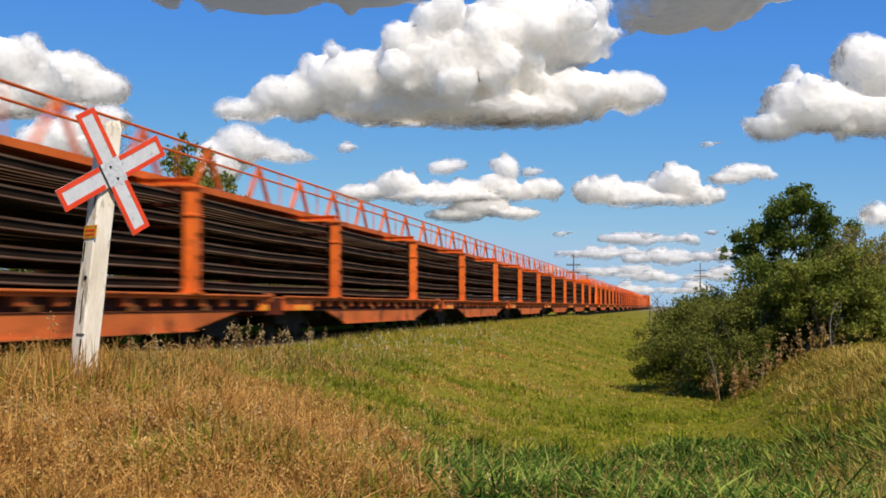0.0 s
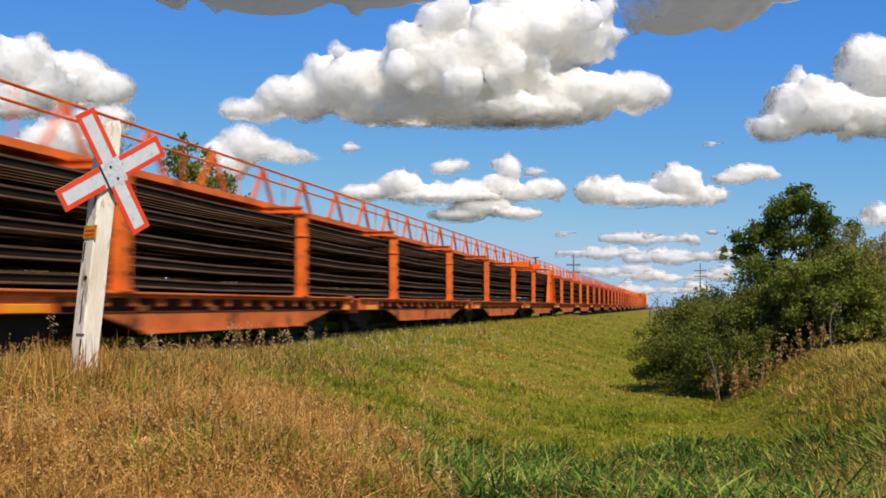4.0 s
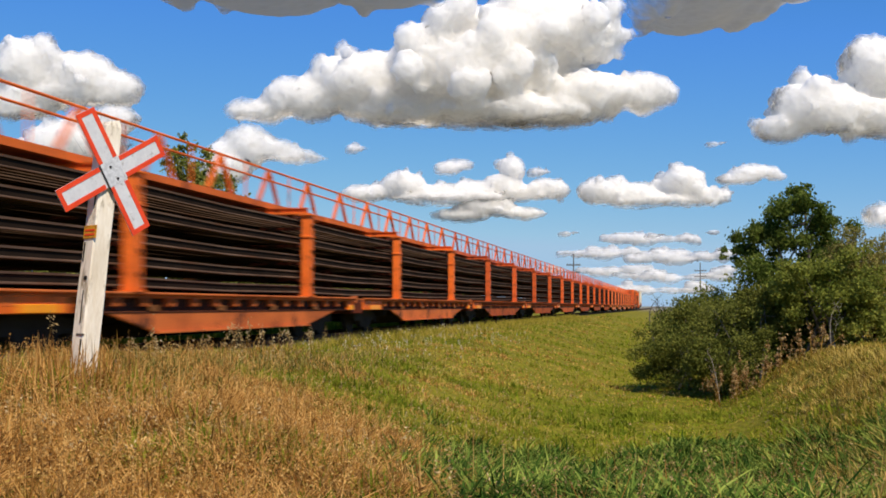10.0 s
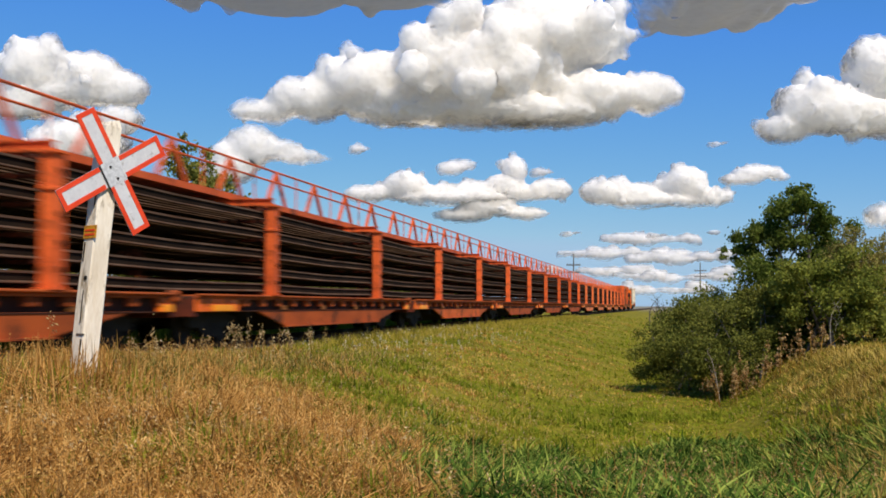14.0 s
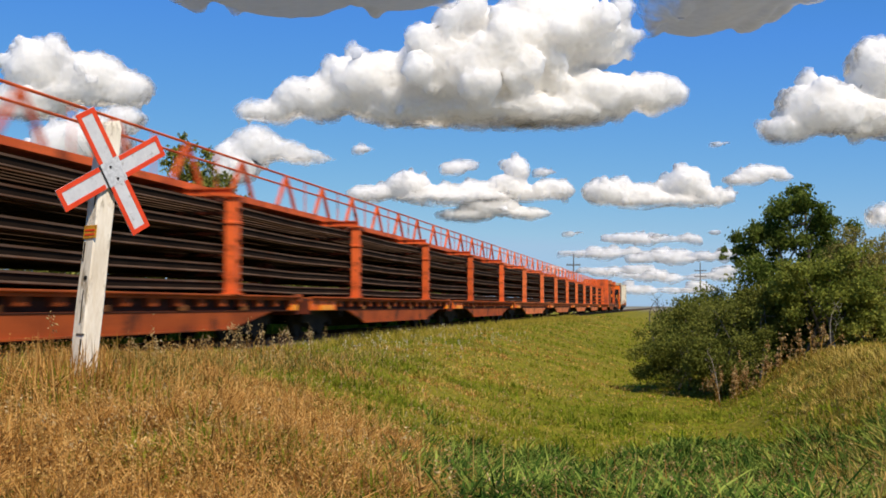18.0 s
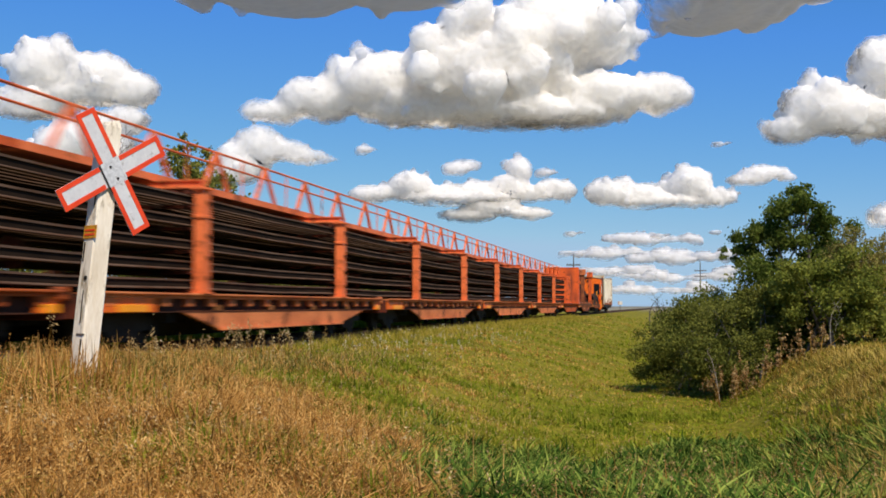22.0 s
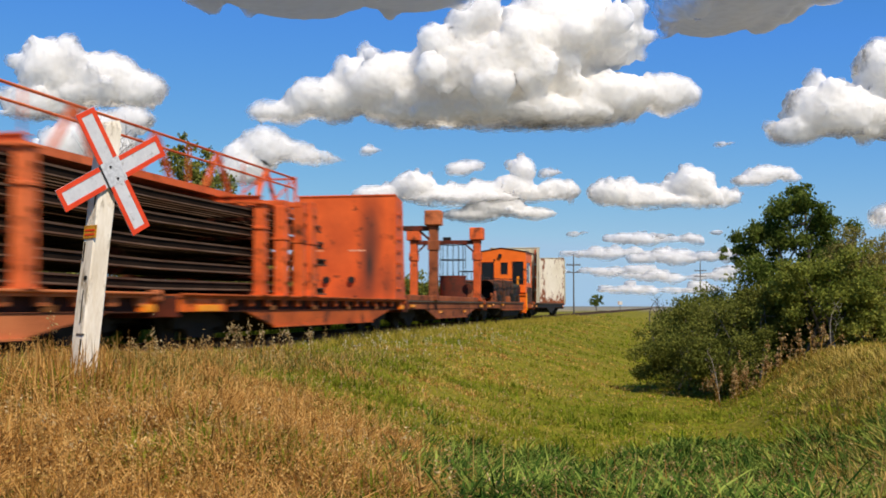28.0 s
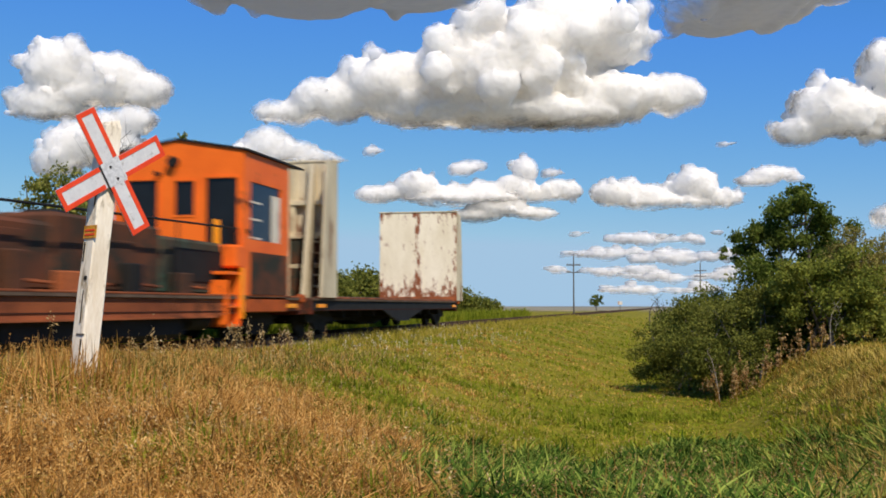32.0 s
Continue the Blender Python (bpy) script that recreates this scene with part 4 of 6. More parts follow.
        for a, b, c, d in openings:
            part("window_pane", Shape().box(a, b, y + 0.005, y + 0.015, c, d), M_GLASS, car, "dark window pane")
            fr = Shape().box(a - 0.04, a, y - 0.045, y - 0.01, c - 0.04, d + 0.04).box(b, b + 0.04, y - 0.045, y - 0.01, c - 0.04, d + 0.04).box(a, b, y - 0.045, y - 0.01, c - 0.04, c).box(a, b, y - 0.045, y - 0.01, d, d + 0.04)
            part("window_frame", fr, wall, car)
    for sx in (-1, 1):
        a, b = (1.44, 1.50) if sx > 0 else (-1.34, -1.28)
        for ya, yb, za, zb in ((y0 + 0.031, y0 + 0.35, z0, ze), (y1 - 0.45, y1 - 0.031, z0, ze), (y0 + 0.35, y1 - 0.45, z0, 2.1), (y0 + 0.35, y1 - 0.45, 3.28, ze)):
            part("wall_panel", Shape().box(a, b, ya, yb, za, zb), wall, car)
        part("window_pane", Shape().box(*((1.455, 1.465) if sx > 0 else (-1.315, -1.305)), y0 + 0.35, y1 - 0.45, 2.1, 3.28), M_GLASS, car, "dark side window")
        part("sliding_sash", Shape().box(*((1.47, 1.49) if sx > 0 else (-1.33, -1.32)), y1 - 0.95, y1 - 0.45, 2.1, 3.1), M_OLDWHITE, car, "pale sliding window shutter")
        for z in (2.12, 2.5, 2.85):
            part("sash_bar", Shape().box(*((1.47, 1.485) if sx > 0 else (-1.33, -1.32)), y0 + 0.4, y0 + 1.0, z, z + 0.04), M_OLDWHITE, car)
    part("side_skirt", Shape().box(1.501, 1.515, y0 + 0.35, y1 - 0.05, 0.98, 1.85, 0.004), M_HOOD, car, "sooty rusted lower side of the cab")
    for z in (2.2, 2.75):
        part("door_hinge", Shape().box(1.501, 1.53, y0 + 0.12, y0 + 0.24, z, z + 0.1, 0.01), M_GRIME_SHADE, car)
    part("cab_roof", Shape().prism([(-1.38, ze), (0.08, zp), (1.56, ze), (1.56, ze + 0.045), (0.08, zp + 0.045), (-1.38, ze + 0.045)], "y", y0 - 0.07, y1 + 0.9), M_BLACK, car, "dark sheet-metal roof")
    part("headlamp", Shape().tube((0.0, y0 - 0.16, 3.66), (0.0, y0 - 0.03, 3.66), 0.11, n=16), M_BLACK, car, "round unlit headlamp")
    part("horn", Shape().tube((-0.32, y0 - 0.2, 3.42), (-0.32, y0 - 0.03, 3.42), 0.05, n=10), M_BLACK, car)
    part("cab_ledge", Shape().box(0.55, 1.52, y0 - 0.42, y0 - 0.035, 1.50, 1.95, 0.04), wall, car)
    part("grab_post", Shape().box(1.02, 1.14, y0 - 0.42, y0 - 0.34, 1.95, 2.45, 0.01), M_YELLOW, car, "yellow grab post")
    part("step_frame", Shape().box(1.15, 1.55, y0 - 0.9, y0 - 0.86, 0.35, 1.25).box(1.15, 1.55, y0 - 0.30, y0 - 0.24, 0.35, 1.4).box(1.15, 1.55, y0 - 0.9, y0 - 0.24, 0.35, 0.40).box(1.15, 1.55, y0 - 0.9, y0 - 0.24, 0.72, 0.76).box(1.15, 1.55, y0 - 0.9, y0 - 0.24, 1.36, 1.42), wall, car, "orange boarding steps")
    part("step_rail", Shape().box(1.55, 1.60, y0 - 0.30, y0 - 0.20, 0.5, 1.5, 0.01), M_YELLOW, car, "yellow handhold")
    part("side_locker", Shape().box(1.2, 1.5, y0 + 0.2, y1, 0.62, 0.95, 0.02), M_SILL, car)
    moving.append((car, q))


M_HOOD = surface("sooty_hood", (0.15, 0.052, 0.026), (0.045, 0.030, 0.020), 0.75, scale=0.9, rust=(0.03, 0.032, 0.024), rust_amount=0.5)
M_GREENHOOD = surface("grimy_green_hood", (0.035, 0.070, 0.052), (0.085, 0.045, 0.028), 0.75, scale=0.8, rust=(0.02, 0.022, 0.018), rust_amount=0.4)


def build_bulkhead_car():
    q0, q1 = -17.7, 0.95
    q = (q0 + q1) / 2
    car = underframe("bulkhead_flatcar", place(q), q1 - q0, 0.8, "rusty empty flatcar with a tall pale bulkhead at each end", "railway flatcar", deck_mat=M_DECKWOOD, sill_mat=M_BLACK, pockets=False)
    y = -15.65 - q
    bulkhead_plate(car, y, -1, M_BEIGE, 4.40, "weathered beige steel end wall with ribs", True, M_BEIGE)
    for rx in np.linspace(-1.3, 1.3, 7):
        part("rib", Shape().box(rx - 0.045, rx + 0.045, y - 0.16, y - 0.031, 1.0, 4.3, 0.008), M_BEIGE if abs(rx) < 1.1 else M_SILL, car)
    part("lower_panel", Shape().box(-1.2, 1.12, y - 0.20, y - 0.165, 1.0, 2.45, 0.01), M_HOOD, car, "sooty rusted lower panel of the end wall")
    part("panel_cap", Shape().box(-1.3, 1.2, y - 0.24, y - 0.16, 2.45, 2.53, 0.01), M_BEIGE, car)
    for z in np.arange(1.25, 2.4, 0.28):
        part("ladder_rung", Shape().tube((0.72, y - 0.26, z), (1.16, y - 0.26, z), 0.022, n=6), M_BEIGE, car, "pale ladder rung")
    for rx in (0.72, 1.16):
        part("ladder_stile", Shape().box(rx - 0.02, rx + 0.02, y - 0.28, y - 0.20, 1.0, 2.5), M_HOOD, car)
    y = 0.0 - q
    bulkhead_plate(car, y, 1, M_STREAKED, 4.42, "chalky white steel end wall streaked with rust", True, M_BEIGE)
    part("foot_strip", Shape().box(-1.54, 1.54, y - 0.036, y - 0.032, 0.98, 1.12), M_RUSTSILL, car, "rusted lower strip of the end wall")
    for rx in (-0.20, 0.20):
        part("weld_seam", Shape().box(rx - 0.012, rx + 0.012, y - 0.042, y - 0.031, 1.1, 3.2), M_STREAKED, car)
    part("walk_grating", Shape().box(-1.4, 1.4, -7.0, 8.0, 0.956, 1.0), M_DECKWOOD, car)
    moving.append((car, q))


# near-black brown painted on rail webs and head undersides for the shade there
M_RAIL_SHADE = surface("rail_web_shade", (0.030, 0.019, 0.013), (0.012, 0.008, 0.006), 0.95, scale=2.0, spec=0.03)


def build_load():
    """Five tiers of continuous rails, resting on the racks of all the rail cars."""
    q0, q1 = LAST_Q - 2 * PITCH * 20, -58.6
    for z in TIERS:
        tier = thing("rail_tier", place(q0), "tier of long rusty steel rails lying across the racks", "steel rails", "tiers of rails on the train")
        for i, x in enumerate(np.linspace(-1.22, 1.22, 12)):
            e = (q1 - q0) + rng.uniform(-0.5, 0.5)
            s = Shape()
            ys = np.append(np.arange(0, e, PITCH / 4), e)
            ring = rail_ring(0, 0)
            n = len(ring)
            verts, faces = [], []
            for j, yy in enumerate(ys):
                sag = -0.030 * (0.5 - 0.5 * math.cos(2 * math.pi * (yy - PITCH / 2) / PITCH)) + 0.004
                side = 0.012 * math.sin(yy * 0.37 + i * 2.1)
                verts += [(x + side + px, yy, z + sag + pz) for px, pz in ring]
                if j:
                    faces += [((j - 1) * n + k, (j - 1) * n + (k + 1) % n, j * n + (k + 1) % n, j * n + k) for k in range(n)]
            faces += [tuple(range(n - 1, -1, -1)), tuple(range(len(verts) - n, len(verts)))]
            s.add(verts, faces)
            me = s.mesh("steel_rail", M_STEEL)
            me.materials.append(M_RAIL_SHADE)
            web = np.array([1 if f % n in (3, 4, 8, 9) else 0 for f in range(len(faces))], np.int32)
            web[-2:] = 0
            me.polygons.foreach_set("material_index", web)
            part("steel_rail", me, None, tier)
        moving.append((tier, q0))


build_rail_cars()
build_last_rail_car()
build_threader_car()
build_crane_car()
build_bulkhead_car()
build_load()

# ---- crossing sign ----
def build_crossbuck():
    lean = 6.0
    post = thing("crossing_sign", pose(-5.235, 9.075, -0.27, 0, lean, 61.8), "leaning white timber post with a red-edged railway crossing X", "railway sign")
    r = np.random.default_rng(3)
    w = 0.09
    zs = np.array([0.0, 0.35, 0.7, 1.1, 1.5, 1.9, 2.3, 2.68, 2.74])
    verts = []
    for i, z in enumerate(zs):
        k = (1.06 - 0.035 * z) * (0.72 if i == len(zs) - 1 else 1)
        c = 0.16
        ring = [(-w + c * w, -w), (w - c * w, -w), (w, -w + c * w), (w, w - c * w), (w - c * w, w), (-w + c * w, w), (-w, w - c * w), (-w, -w + c * w)]
        verts += [(x * k + r.normal(0, 0.0025), y * k + r.normal(0, 0.0025), z + (0.02 * x / w if i == len(zs) - 1 else 0)) for x, y in ring]
    n = len(zs)
    faces = [(i * 8 + j, i * 8 + (j + 1) % 8, i * 8 + 8 + (j + 1) % 8, i * 8 + 8 + j) for i in range(n - 1) for j in range(8)]
    part("timber_post", Shape().add(verts, faces + [tuple(range(7, -1, -1)), tuple(range(n * 8 - 8, n * 8))]), M_POSTWHITE, post, "flaking white-painted square timber post")
    part("split", Shape().box(-0.0985, -0.085, -0.068, -0.054, 0.36, 0.72), M_RUNNING, post, "dark crack in the timber")
    for x0, z0, z1 in ((0.02, 0.12, 0.42), (-0.02, 0.86, 1.16), (0.045, 1.42, 1.6), (-0.045, 1.92, 2.05)):
        part("split", Shape().box(-0.1005, -0.085, x0 - 0.004, x0 + 0.004, z0, z1), M_RUNNING, post, "dark crack in the timber")
    part("metal_band", Shape().box(-0.101, -0.085, -0.094, 0.02, 0.757, 0.770, 0.002), M_POLE, post)
    part("small_plate", Shape().box(-0.100, -0.093, -0.125, 0.075, 1.63, 1.75, 0.002), M_SIGNYELLOW, post, "small faded yellow plate")
    for z in (1.665, 1.705):
        part("plate_lettering", Shape().box(-0.1035, -0.1005, -0.10, 0.05, z - 0.008, z + 0.008), M_SIGNRED, post, "worn unreadable lettering bar")
    part("bolt_hole", Shape().tube((-0.101, -0.03, 1.27), (-0.085, -0.03, 1.27), 0.022, n=10), M_BLACK, post)
    # two crossed boards
    for tilt, off in ((59.4, 0.012), (-30.6, 0.0)):
        m = pose(0.012, -0.108 - off, 2.255) @ pose(0, 0, 0, 0, tilt - lean, 0)
        b = part("sign_board", Shape().box(-0.605, 0.605, -0.005, 0.005, -0.105, 0.105, 0.002), M_SIGNWHITE, post, "grey-white reflective sign board", m)
        if off:
            part("worn_centre", Shape().box(-0.11, 0.115, -0.0072, -0.0052, -0.098, 0.098, 0.001), M_SCRATCHED, b, "scratched bare metal at the crossing of the boards")
            # dark strip painted for the gap's shadow where the boards overlap
            part("edge_gap", Shape().box(-0.12, 0.17, -0.0092, -0.004, -0.109, -0.099), M_RUNNING, b, "dark strip for the gap and its shadow along the board's edge")
        for e in (-1, 1):
            for z in (-0.083, 0.083):
                part("red_border", Shape().box(*sorted((e * (0.112 + 0.02 * r.random()), e * 0.604)), -0.0085, -0.0052, z - 0.022, z + 0.022), M_SIGNRED, b, "faded red edge strip")
            part("red_border", Shape().box(*sorted((e * 0.560, e * 0.604)), -0.0088, -0.0052, -0.061, 0.061), M_SIGNRED, b, "faded red edge strip")
    for dx in (-0.04, 0.05):
        part("bolt", Shape().tube((0.012 + dx, -0.135, 2.255 - dx), (0.012 + dx, -0.11, 2.255 - dx), 0.012, n=8), M_RUNNING, post)


build_crossbuck()


# ---- trees and bushes ----
def limb_shape(rng, base, top, r0, r1, bend=0.15, n=7, k=6):
    s = Shape()
    base, top = np.array(base, float), np.array(top, float)
    side = rng.normal(0, 1, 3) * bend * np.linalg.norm(top - base) * 0.3
    pts = [base + (top - base) * t + side * math.sin(math.pi * t) for t in np.linspace(0, 1, k)]
    for i in range(k - 1):
        s.tube(pts[i], pts[i + 1], r0 + (r1 - r0) * i / (k - 1), r0 + (r1 - r0) * (i + 1) / (k - 1), n, caps=False)
    return s, pts


def leaf_mesh(name, centres, size, material, rng, aspect=0.6):
    """Leaves as small folded diamonds at the given points."""
    n = len(centres)
    d = rng.normal(0, 1, (n, 3))
    d /= np.linalg.norm(d, axis=1)[:, None]
    o = rng.normal(0, 1, (n, 3))
    o -= (o * d).sum(1)[:, None] * d
    o /= np.linalg.norm(o, axis=1)[:, None]
    u = np.cross(d, o)
    s = size * rng.uniform(0.6, 1.4, n)[:, None]
    V = np.stack([centres - d * s, centres + o * s * aspect + u * s * 0.2, centres + d * s, centres - o * s * aspect + u * s * 0.2], 1)
    F = np.arange(n * 4).reshape(n, 4)
    return fast_mesh(name, V.reshape(-1, 3), F, material)


def crown_points(rng, blobs, n, shell=0.45, open_up=1.0):
    """Points in clumps over rounded blobs (x, y, z, rx, ry, rz): dense near the surface, with gaps."""
    out = []
    vol = np.array([b[3] * b[5] for b in blobs])
    for b, m in zip(blobs, (n * vol / vol.sum()).astype(int)):
        nc = max(12, int(m / (55 * open_up ** 3)))
        d = rng.normal(0, 1, (nc, 3))
        d /= np.linalg.norm(d, axis=1)[:, None]
        r = shell + (1.08 - shell) * rng.random(nc) ** 0.7
        c = d * r[:, None] * np.array(b[3:])
        spread = 0.135 * open_up ** 0.2 * (b[3] * b[4] * b[5]) ** (1 / 3)
        pts = np.repeat(c, m // nc + 1, 0) + rng.normal(0, spread, ((m // nc + 1) * nc, 3)) * np.array([1, 1, 0.75])
        out.append(pts + np.array(b[:3]))
    return np.concatenate(out)


def tree(name, x, y, blobs, leaves, size, material, label, category, seed, trunk_r=0.1, stems=1, group="", limbs=5, shell=0.45, open_up=1.0):
    """A trunk (or several stems), limbs and a crown of leaves; blobs are in the tree's own space."""
    r = np.random.default_rng(seed)
    ob = thing(name, pose(x, y, float(land(x, y))), label, category, group)
    top = max(blobs, key=lambda b: b[2])
    for k in range(stems):
        foot = (r.normal(0, 0.25) if stems > 1 else 0, r.normal(0, 0.25) if stems > 1 else 0, -0.1)
        b = top if k == 0 else blobs[int(r.integers(len(blobs)))]
        s, pts = limb_shape(r, foot, (b[0], b[1], b[2] + b[5] * 0.5), trunk_r, trunk_r * 0.25)
        part("trunk", s, M_BARK, ob)
        for j in range(limbs):
            p = pts[1 + j % (len(pts) - 2)]
            b = blobs[int(r.integers(len(blobs)))]
            s, _ = limb_shape(r, p, (b[0] + r.normal(0, b[3] * 0.4), b[1] + r.normal(0, b[4] * 0.4), b[2] + r.normal(0, b[5] * 0.4)), trunk_r * 0.45, trunk_r * 0.1, n=5, k=4)
            part("limb", s, M_BARK, ob)
    part("crown", leaf_mesh("crown", crown_points(r, blobs, leaves, shell, open_up), size, material, r), None, ob)
    return ob


def bare_tree(name, x, y, height, label, category, seed, spread=0.45, twigs=40, r0=0.05, lean=0.0, bark=None):
    """Leafless branching stems."""
    r = np.random.default_rng(seed)
    ob = thing(name, pose(x, y, float(land(x, y))), label, category)
    bark = bark or M_BARK
    s, pts = limb_shape(r, (0, 0, -0.1), (lean * height + r.normal(0, 0.2) * r0 * 20, 0, height), r0, r0 * 0.25, 0.5)
    part("trunk", s, bark, ob)
    for j in range(twigs):
        t = r.uniform(0.25, 1.0)
        p = pts[0] + (pts[-1] - pts[0]) * t
        a = r.uniform(0, 6.28)
        q = p + np.array([math.cos(a) * spread, math.sin(a) * spread, r.uniform(0.3, 0.9) * spread * 1.6]) * height * 0.35 * (1.2 - 0.6 * t)
        s, p2 = limb_shape(r, p, q, r0 * 0.33, r0 * 0.12, 0.3, 4, 4)
        for _ in range(3):
            e = p2[2] + r.normal(0, 0.12 * height * spread, 3) + np.array([0, 0, 0.05 * height])
            s.tube(p2[2], e, r0 * 0.14, r0 * 0.06, 3, False)
        part("branch", s, bark, ob)
    return ob


# thicket in the ditch
tree("tree", 2.95, 28.6, [(0.15, 0, 3.15, 0.80, 0.95, 0.75), (-1.05, 0, 2.55, 0.60, 0.8, 0.5), (-0.55, 0, 2.75, 0.6, 0.7, 0.6), (0.85, 0.2, 2.6, 0.65, 0.9, 0.65), (-0.2, 0, 1.8, 1.3, 1.2, 0.8), (0.15, 0.1, 3.75, 0.40, 0.6, 0.42), (0.55, 0, 3.35, 0.4, 0.5, 0.45), (-1.5, 0, 2.35, 0.32, 0.4, 0.28), (0.2, 0.3, 1.0, 1.2, 0.8, 0.9)], 36000, 0.040, M_LEAF_DARK, "dark green leafy young tree rising out of a thicket", "tree", 11, 0.07, 2, shell=0.3, open_up=1.6)
tree("bush", 4.35, 27.2, [(0, 0, 1.2, 0.8, 1.0, 1.2), (-0.3, 0.2, 2.0, 0.6, 0.7, 0.8), (0.6, 0.4, 1.2, 0.8, 1.0, 1.2)], 23000, 0.033, M_LEAF_BROWN, "thin brownish-green shrub beside the tree", "bush", 17, 0.04, 5, "bushes in the ditch", shell=0.2, open_up=1.3)
tree("bush", 3.35, 26.4, [(0.1, 0, 1.25, 0.95, 1.0, 0.75), (0.6, 0.3, 1.5, 0.85, 0.9, 0.8), (-0.65, -0.1, 1.35, 0.6, 0.8, 0.55), (0.9, 0, 0.6, 0.7, 0.8, 0.7)], 23000, 0.036, M_LEAF, "dense green bush in the ditch", "bush", 12, 0.04, 4, "bushes in the ditch", shell=0.35, open_up=1.5)
tree("bush", 1.32, 26.8, [(0, 0, 1.0, 1.0, 1.1, 0.95), (0.7, 0.2, 1.9, 0.8, 0.9, 0.75), (-0.6, 0, 0.9, 0.8, 0.9, 0.9), (0.1, 0.3, 1.75, 0.8, 0.9, 0.6)], 23000, 0.034, M_LEAF_OLIVE, "dense olive-green bush in the ditch", "bush", 13, 0.04, 4, "bushes in the ditch", shell=0.35, open_up=1.5)
tree("bush", 0.15, 28.8, [(0, 0, 1.0, 1.0, 1.2, 1.0), (0.6, 0.4, 1.7, 0.8, 0.9, 0.8), (-0.6, 0, 0.8, 0.7, 0.8, 0.7)], 15000, 0.034, M_LEAF_OLIVE, "low olive-green bush at the ditch's side", "bush", 14, 0.03, 4, "bushes in the ditch", shell=0.35, open_up=1.4)
tree("bush", 1.0, 36.0, [(0, 0, 1.4, 1.3, 1.6, 1.2), (0.8, 1.0, 2.1, 1.1, 1.4, 0.9), (-1.0, 0.5, 1.1, 0.9, 1.2, 0.9)], 9000, 0.052, M_LEAF_OLIVE, "green bush further along the ditch", "bush", 15, 0.03, 3, "bushes in the ditch")
tree("bush", 0.9, 47.0, [(0, 0, 1.2, 1.5, 2.2, 1.1), (0.8, 2.5, 1.7, 1.3, 2.0, 1.0), (-1.0, 1.5, 1.0, 1.0, 2.0, 0.9)], 7000, 0.065, M_LEAF_OLIVE, "green bush further along the ditch", "bush", 16, 0.03, 3, "bushes in the ditch")
# extra bush in dark leaves, added to darken the shaded hollow of the thicket
tree("bush", 2.35, 27.6, [(0, 0, 0.5, 0.9, 0.7, 0.8), (0.5, 0.2, 1.2, 0.8, 0.7, 0.7), (-0.4, 0.2, 1.2, 0.7, 0.7, 0.7)], 14000, 0.036, M_LEAF_DARK, "dark-leaved bush filling the thicket's shaded hollow", "bush", 18, 0.04, 4, "bushes in the ditch", shell=0.2, open_up=1.3)
bare_tree("dead_sapling", 0.95, 25.2, 1.15, "pale leafless sapling in front of the bush", "sapling", 44, 0.35, 10, 0.010, -0.3, M_DEADWOOD)
bare_tree("dead_sapling", 3.3, 25.2, 1.1, "pale leafless sapling in front of the bush", "sapling", 45, 0.5, 10, 0.010, 0.2, M_DEADWOOD)

# trees beyond the track
tree("poplar_tree", -18.6, 40.8, [(-0.3, 0, 6.9, 0.9, 1.0, 0.9), (-0.7, 0, 5.6, 1.4, 1.3, 1.2), (1.0, 0, 5.2, 1.2, 1.3, 1.0), (0.2, 0, 4.0, 1.7, 1.6, 1.2), (1.6, 0, 4.2, 0.9, 0.9, 0.8), (0.3, 0, 2.4, 1.7, 1.6, 1.0)], 13000, 0.075, M_LEAF_PALE, "tall poplar with thin pale green foliage", "tree", 21, 0.12, 2, "poplars beyond the track")
tree("poplar_tree", -22.6, 37.5, [(0, 0, 5.3, 1.1, 1.2, 1.0), (-0.9, 0, 4.1, 1.2, 1.2, 1.0), (0.6, 0, 3.9, 1.3, 1.3, 1.0), (0, 0, 2.7, 1.6, 1.5, 1.0)], 9000, 0.075, M_LEAF_PALE, "tall poplar with thin pale green foliage", "tree", 22, 0.12, 2, "poplars beyond the track")
for i, (x, y, h) in enumerate(((-17.5, 46.6, 4.9), (-18.5, 46.0, 4.0), (-17.2, 48.5, 3.6))):
    tree("young_poplar", x, y, [(0.03, 0, h * 0.9, 0.16, 0.16, h * 0.12), (-0.05, 0, h * 0.72, 0.30, 0.3, h * 0.14), (0.08, 0, h * 0.5, 0.46, 0.45, h * 0.16), (0, 0, h * 0.28, 0.6, 0.6, h * 0.2)], 2600, 0.07, M_LEAF_PALE, "slim young poplar with a pointed top", "tree", 60 + i, 0.04, 1, "young poplars beyond the track")
bare_tree("bare_tree", -20.3, 37.0, 7.6, "leafless grey tree among the poplars", "tree", 23)
for i, (x, y, h, w) in enumerate(((-24.5, 38.5, 3.0, 2.2), (-21.0, 42.5, 3.2, 2.2), (-19.0, 44.5, 2.8, 2.0), (-17.6, 49.0, 2.9, 2.4), (-17.0, 56.0, 3.0, 2.6), (-17.0, 64.0, 2.9, 3.0), (-17.0, 75.0, 2.4, 3.0), (-17.0, 86.0, 1.7, 3.0))):
    tree("bush", x, y, [(0, 0, h * 0.5, w, w * 1.3, h * 0.5), (w * 0.5, w * 0.6, h * 0.62, w * 0.6, w * 0.8, h * 0.4), (-w * 0.4, -w * 0.6, h * 0.66, w * 0.6, w * 0.7, h * 0.4)], 9000, 0.062 + 0.0006 * y, M_LEAF_OLIVE, "leafy green roadside bush behind the track", "bush", 30 + i, 0.04, 3, "hedge beyond the track")
